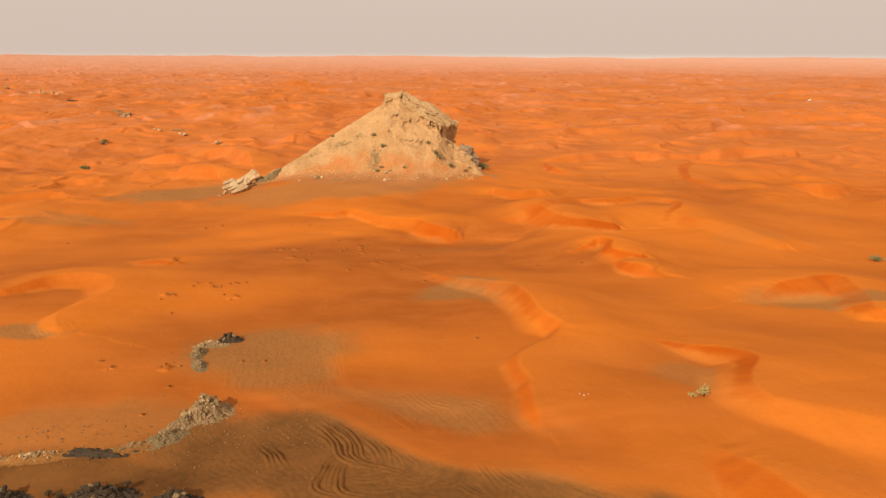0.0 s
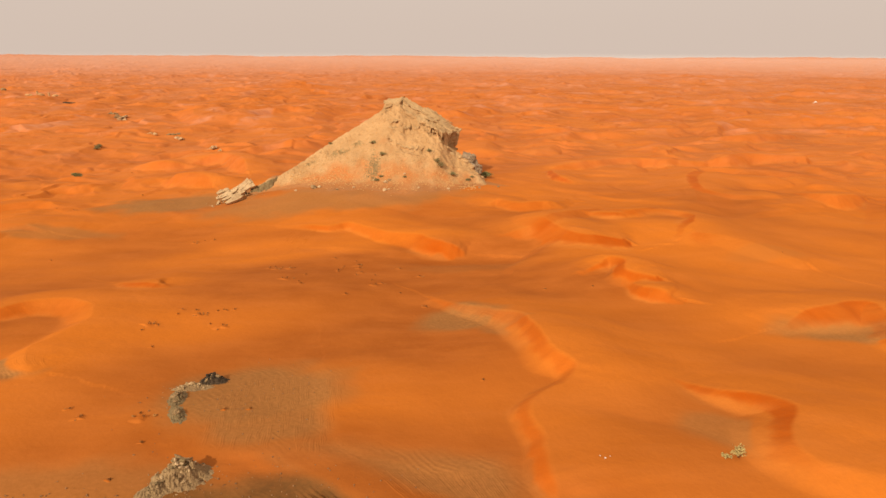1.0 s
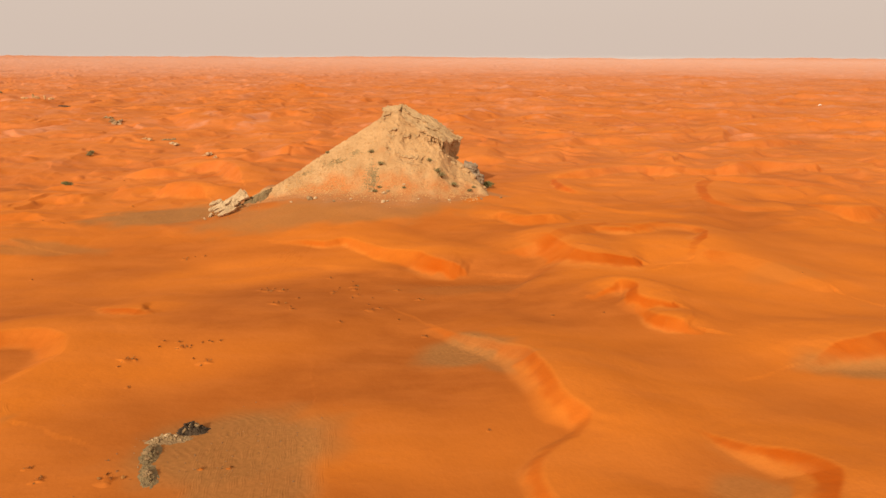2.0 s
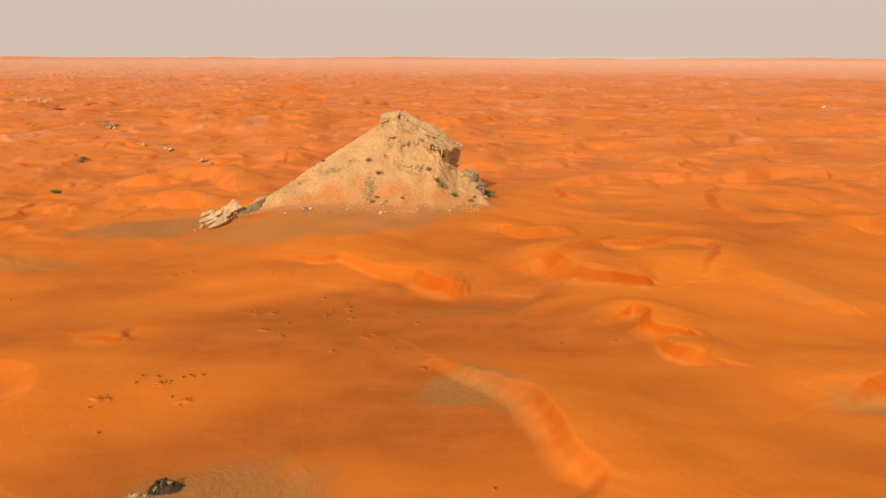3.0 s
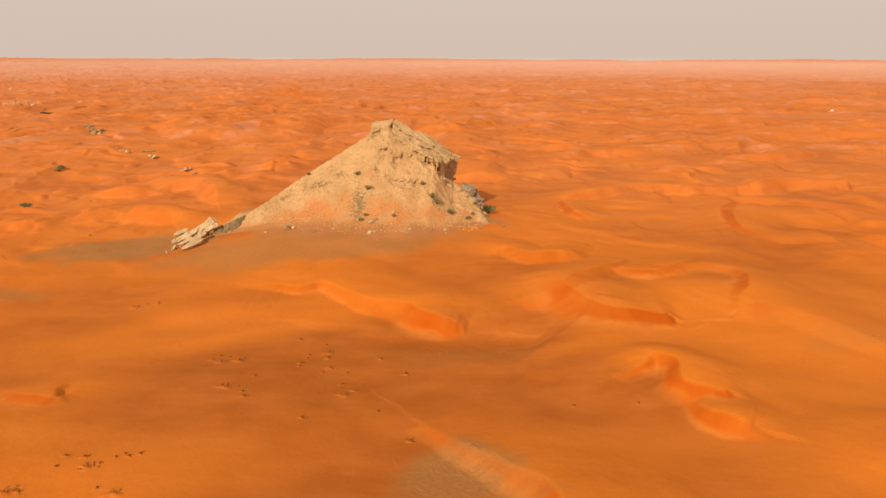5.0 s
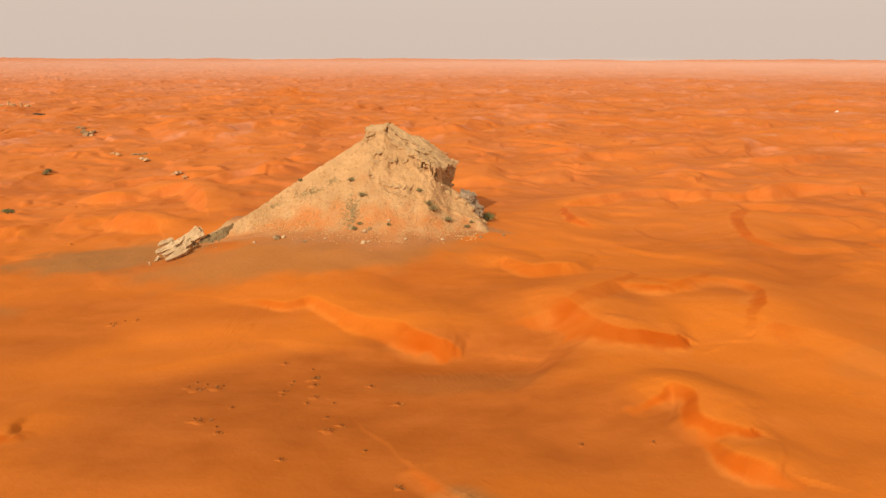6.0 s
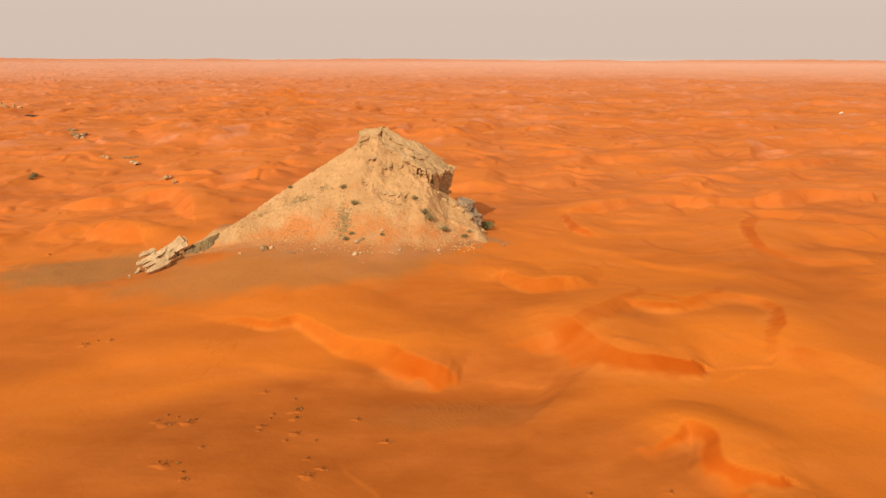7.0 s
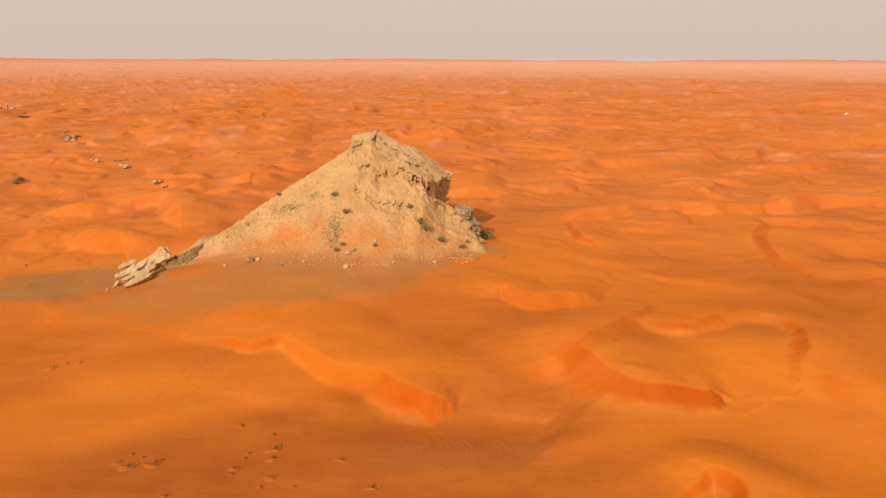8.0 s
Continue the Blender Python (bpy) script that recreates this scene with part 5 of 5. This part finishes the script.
def tussock(x, y, size, seed):
    """A dead shrub on a little heap of blown sand."""
    z = surface(x, y)
    thing = empty("tussock", x, y, z, "dead dark tussock on a small sand heap", "tussock", "tussocks on the sand")
    rings, spokes = 9, 22
    r, a = np.meshgrid(np.linspace(0.02, 1, rings), np.linspace(0, 2 * math.pi, spokes), indexing="ij")
    r, a = r.ravel(), a.ravel()
    lobe = 1 + 0.25 * np.sin(2 * a + seed) + 0.15 * np.sin(3 * a + 2 * seed)
    mx, my = x - 0.5 * size + size * 1.7 * r * lobe * np.cos(a), y - 0.5 * size + size * 1.2 * r * lobe * np.sin(a)
    mz = ground(mx, my)[0] + 0.24 * size * (1 - r * r) ** 2 * (1 + 0.5 * perlin(mx * 3.5 / size * 0.3, my * 3.5 / size * 0.3, seed)) - 0.03 * r
    me = mesh_from_grid("mound", np.stack([mx - x, my - y, mz - z], 1), rings, spokes, SAND)
    colour = np.zeros((len(mx), 4), np.float32)
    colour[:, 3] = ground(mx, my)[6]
    me.attributes.new("sand", "FLOAT_COLOR", "POINT").data.foreach_set("color", colour.ravel())
    mound = new("mound", me)
    mound.parent = thing
    tagged(mound)
    shrub_parts(thing, size * 0.7, size * 0.6, seed, TWIG, 34, 0.07, 8)
    clods = random.Random(seed)
    for k in range(clods.choice((2, 3, 4, 5))):
        w = size * clods.uniform(0.12, 0.3)
        a, far = clods.uniform(0, 6.283), size * clods.uniform(0.5, 1.5)
        bm = boulder_mesh(w * clods.uniform(1.0, 1.6), w, w * 0.7, seed + 31 * k, 0.4, True, 1)
        cx, cy = far * math.cos(a), far * math.sin(a)
        bmesh.ops.transform(bm, matrix=pose(cx, cy, 0.02 + 0.1 * w, 0, 0, clods.uniform(0, 180)), verts=bm.verts)
        part("clod", bm, EARTH, thing)


rnd = random.Random(8)
SPOTS_A = [(-26.3, 101.2), (-25.4, 98.8), (-25.1, 100.7), (-26.6, 99.6), (-23.2, 100.2), (-22.5, 90.7), (-21.9, 90.4), (-20.1, 89.4), (-19.6, 88.4), (-20.2, 93.8), (-30.1, 77.1), (-28.6, 77.1), (-28.0, 75.3), (-27.7, 75.8), (-27.1, 76.3), (-26.3, 77.3), (-25.8, 77.8), (-25.4, 77.5), (-24.6, 77.8), (-31.5, 72.0), (-30.8, 72.2), (-31.6, 70.3), (-25.7, 73.2), (-24.1, 72.6), (-30.0, 75.5)]
SPOTS_B = [(-18.5, 106.6), (-16.4, 101.7), (-16.7, 98.9), (-15.1, 105.2), (-14.3, 102.9), (-11.2, 93.0), (-9.7, 91.5), (-10.4, 90.1), (-3.6, 81.6), (-3.4, 81.4), (-45.1, 124.2), (-46.2, 123.3), (-13.3, 84.4), (-6.9, 86.9), (11.0, 87.3), (47.0, 103.0)]
SPOTS_C = [(-43.4, 124.2), (-14.4, 102.5), (-16.6, 97.8), (-13.8, 96.1), (-13.2, 97.7), (-11.2, 96.3), (-14.0, 100.8), (-16.4, 100.7), (-5.1, 96.8), (-8.2, 101.0), (-23.5, 99.3), (-73.5, 162.3), (-95.6, 204.0)]
SPOTS_D = [(-86.7, 149.8), (-81.6, 147.4), (-78.8, 143.8), (-98.0, 163.7), (-23.1, 51.6), (-22.6, 50.9), (-28.9, 52.4), (-27.2, 50.9), (-21.1, 47.4), (-21.1, 43.0), (2.3, 58.3), (-17.2, 52.7), (-15.4, 53.0), (-28.9, 66.6), (-64.1, 109.1), (16.7, 86.9)]
for k, (x, y) in enumerate(SPOTS_A + SPOTS_B + SPOTS_C + SPOTS_D):
    tussock(x, y, 0.17 + 0.46 * rnd.random() ** 2 * (1.6 if x < -80 else 0.25 if x > 5 else 1.0), 700 + k)


# ---- furrows in the gritty flats ----
def furrows(name, label, lines, wide, tall):
    """Ridges pushed up beside wheel ruts: one mesh that follows the sand."""
    prof = np.array(((-1.6, -0.06), (-1.0, 0.0), (-0.55, 0.9), (-0.2, 0.25), (0.2, 0.2), (0.55, 1.0), (1.0, 0.0), (1.6, -0.06)))
    m = len(prof)
    places, rise, faces, base = [], [], [], 0
    for line in lines:
        p = smooth_line(line, 0.35)
        d = np.gradient(p, axis=0)
        d /= np.linalg.norm(d, axis=1)[:, None] + 1e-9
        side = np.stack([-d[:, 1], d[:, 0]], 1)
        n = len(p)
        fade = np.clip(np.minimum(np.arange(n), np.arange(n)[::-1]) / 4.0, 0, 1)
        places.append((p[:, None, :] + side[:, None, :] * (prof[:, 0] * wide)[None, :, None]).reshape(-1, 2))
        rise.append(np.where(prof[:, 1] > 0, fade[:, None] * prof[:, 1] * tall, prof[:, 1] * tall).ravel())
        for k in range(n - 1):
            for j in range(m - 1):
                a = base + k * m + j
                faces.append((a, a + m, a + m + 1, a + 1))
        base += n * m
    px, py = np.vstack(places).T
    rise = np.concatenate(rise)
    z, slip, grit, _, pale, dark_ground, dull, _ = ground(px, py)
    verts = np.stack([px, py, z + rise * (0.8 + 0.3 * perlin(px * 1.3, py * 1.3, 9)) + np.where(rise >= 0, 0.004, 0)], 1).tolist()
    me = bpy.data.meshes.new(name)
    me.from_pydata(verts, [], faces)
    me.polygons.foreach_set("use_smooth", np.ones(len(me.polygons), dtype=bool))
    me.materials.append(SAND)
    at = me.attributes.new("sand", "FLOAT_COLOR", "POINT")
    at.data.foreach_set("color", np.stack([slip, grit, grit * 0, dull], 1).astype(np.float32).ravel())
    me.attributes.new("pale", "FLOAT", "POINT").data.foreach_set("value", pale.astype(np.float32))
    me.attributes.new("dark_ground", "FLOAT", "POINT").data.foreach_set("value", dark_ground.astype(np.float32))
    return tagged(new(name, me), label, "wheel tracks", kind="stuff")


rnd = random.Random(12)
lines = [
    [(-9.4, 42.5), (-8.3, 41.2), (-7.3, 39.7), (-6.9, 38.5), (-6.5, 37.6), (-5.7, 37.0), (-3.9, 36.5), (-2.3, 36.1)],
    [(-8.9, 42.5), (-7.3, 40.7), (-6.4, 39.5), (-6.1, 38.1), (-5.4, 37.1), (-3.6, 36.4)],
    [(-7.8, 42.1), (-6.5, 40.5), (-5.7, 39.0), (-5.4, 37.9), (-4.7, 36.9)],
    [(-8.6, 41.0), (-7.7, 39.9), (-7.2, 38.9)],
    [(-6.8, 38.1), (-7.3, 37.2), (-7.4, 35.9), (-7.6, 34.7), (-7.2, 34.0), (-5.9, 33.6)],
    [(-6.4, 37.7), (-6.8, 36.6), (-6.9, 35.3), (-6.8, 34.6)],
    [(-6.0, 37.7), (-6.3, 36.4), (-6.2, 35.0), (-5.9, 34.0), (-4.5, 33.7)],
]
lines += [
    [(-5.8, 40.0), (-4.9, 38.8), (-4.3, 37.7), (-4.0, 36.8)], [(-5.1, 39.6), (-4.4, 38.6), (-4.0, 37.8)],
    [(-4.5, 39.1), (-3.8, 38.2), (-3.5, 36.6)], [(-3.6, 38.2), (-3.0, 37.5), (-2.7, 36.7)], [(-2.6, 37.6), (-2.0, 37.0), (-1.8, 36.3)],
    [(-12.3, 39.5), (-11.1, 38.0), (-10.4, 36.5)], [(-11.5, 39.5), (-10.5, 38.0), (-9.6, 36.7)],
    [(0.7, 35.1), (1.4, 34.4), (2.1, 34.0)], [(1.8, 36.8), (2.2, 36.0), (2.9, 34.8)], [(2.6, 36.4), (3.2, 35.6), (4.2, 34.8)],
]
for k in range(12):
    x0, y0, a = rnd.uniform(-6, 3), rnd.uniform(33.4, 36.4), rnd.uniform(-0.9, 0.1)
    lines.append([(x0 + j * 0.7 * math.cos(a + 0.3 * j), y0 + j * 0.7 * math.sin(a + 0.3 * j)) for j in range(4)])
furrows("wheel_tracks", "sinuous wheel ruts churned into gritty brown sand", lines, 0.27, 0.24)
lines = []
for k in range(40):
    u = k / 39
    x0, y0 = -4.6 + 7.0 * u + rnd.gauss(0, 0.15), 44.2 - 0.5 * u + rnd.gauss(0, 0.4)
    lines.append([(x0 + 0.55 * j * (1.1 - 0.6 * u) + rnd.gauss(0, 0.05), y0 - 0.85 * j) for j in range(rnd.choice((3, 4, 5)))])
for k in range(120):
    x0, y0 = rnd.uniform(-18.5, -9.2), rnd.uniform(48.5, 60.5)
    lines.append([(x0, y0), (x0 + 0.1, y0 - 0.8), (x0 + 0.3 + rnd.gauss(0, 0.1), y0 - 1.6), (x0 + 0.35, y0 - 2.2)])
for k in range(9):
    x0, y0 = -43 + 0.8 * k, 61.6 + rnd.gauss(0, 0.3)
    lines.append([(x0, y0), (x0 + 0.5, y0 - 0.9), (x0 + 1.3, y0 - 1.7)])
for k in range(26):
    x0, y0, a = rnd.gauss(0.0, 1.7), rnd.gauss(75.8, 2.0), rnd.choice((-0.25, -1.5)) + rnd.gauss(0, 0.2)
    lines.append([(x0 + j * 0.5 * math.cos(a + 0.15 * j), y0 + j * 0.5 * math.sin(a + 0.15 * j)) for j in range(4)])
for k in range(26):
    x0, y0 = rnd.uniform(-30, -25), rnd.uniform(113, 126)
    lines.append([(x0, y0), (x0 + 0.1, y0 - 1.1), (x0 - 0.1 + rnd.gauss(0, 0.15), y0 - 2.2), (x0, y0 - 3.0)])
furrows("wind_furrows", "shallow wind furrows in coarse sand flats", lines, 0.13, 0.06)
lines = []
for k in range(22):
    x0, y0 = -4.0 + 0.42 * k + rnd.gauss(0, 0.1), 107.0 - 0.05 * k + rnd.gauss(0, 0.5)
    lines.append([(x0, y0), (x0 + 0.9, y0 - 1.4), (x0 + 1.4 + rnd.gauss(0, 0.15), y0 - 3.0), (x0 + 1.3, y0 - 4.4)][: rnd.choice((3, 4, 4))])
furrows("sand_ripples", "faint curved ripples in a brown sand hollow", lines, 0.12, 0.04)
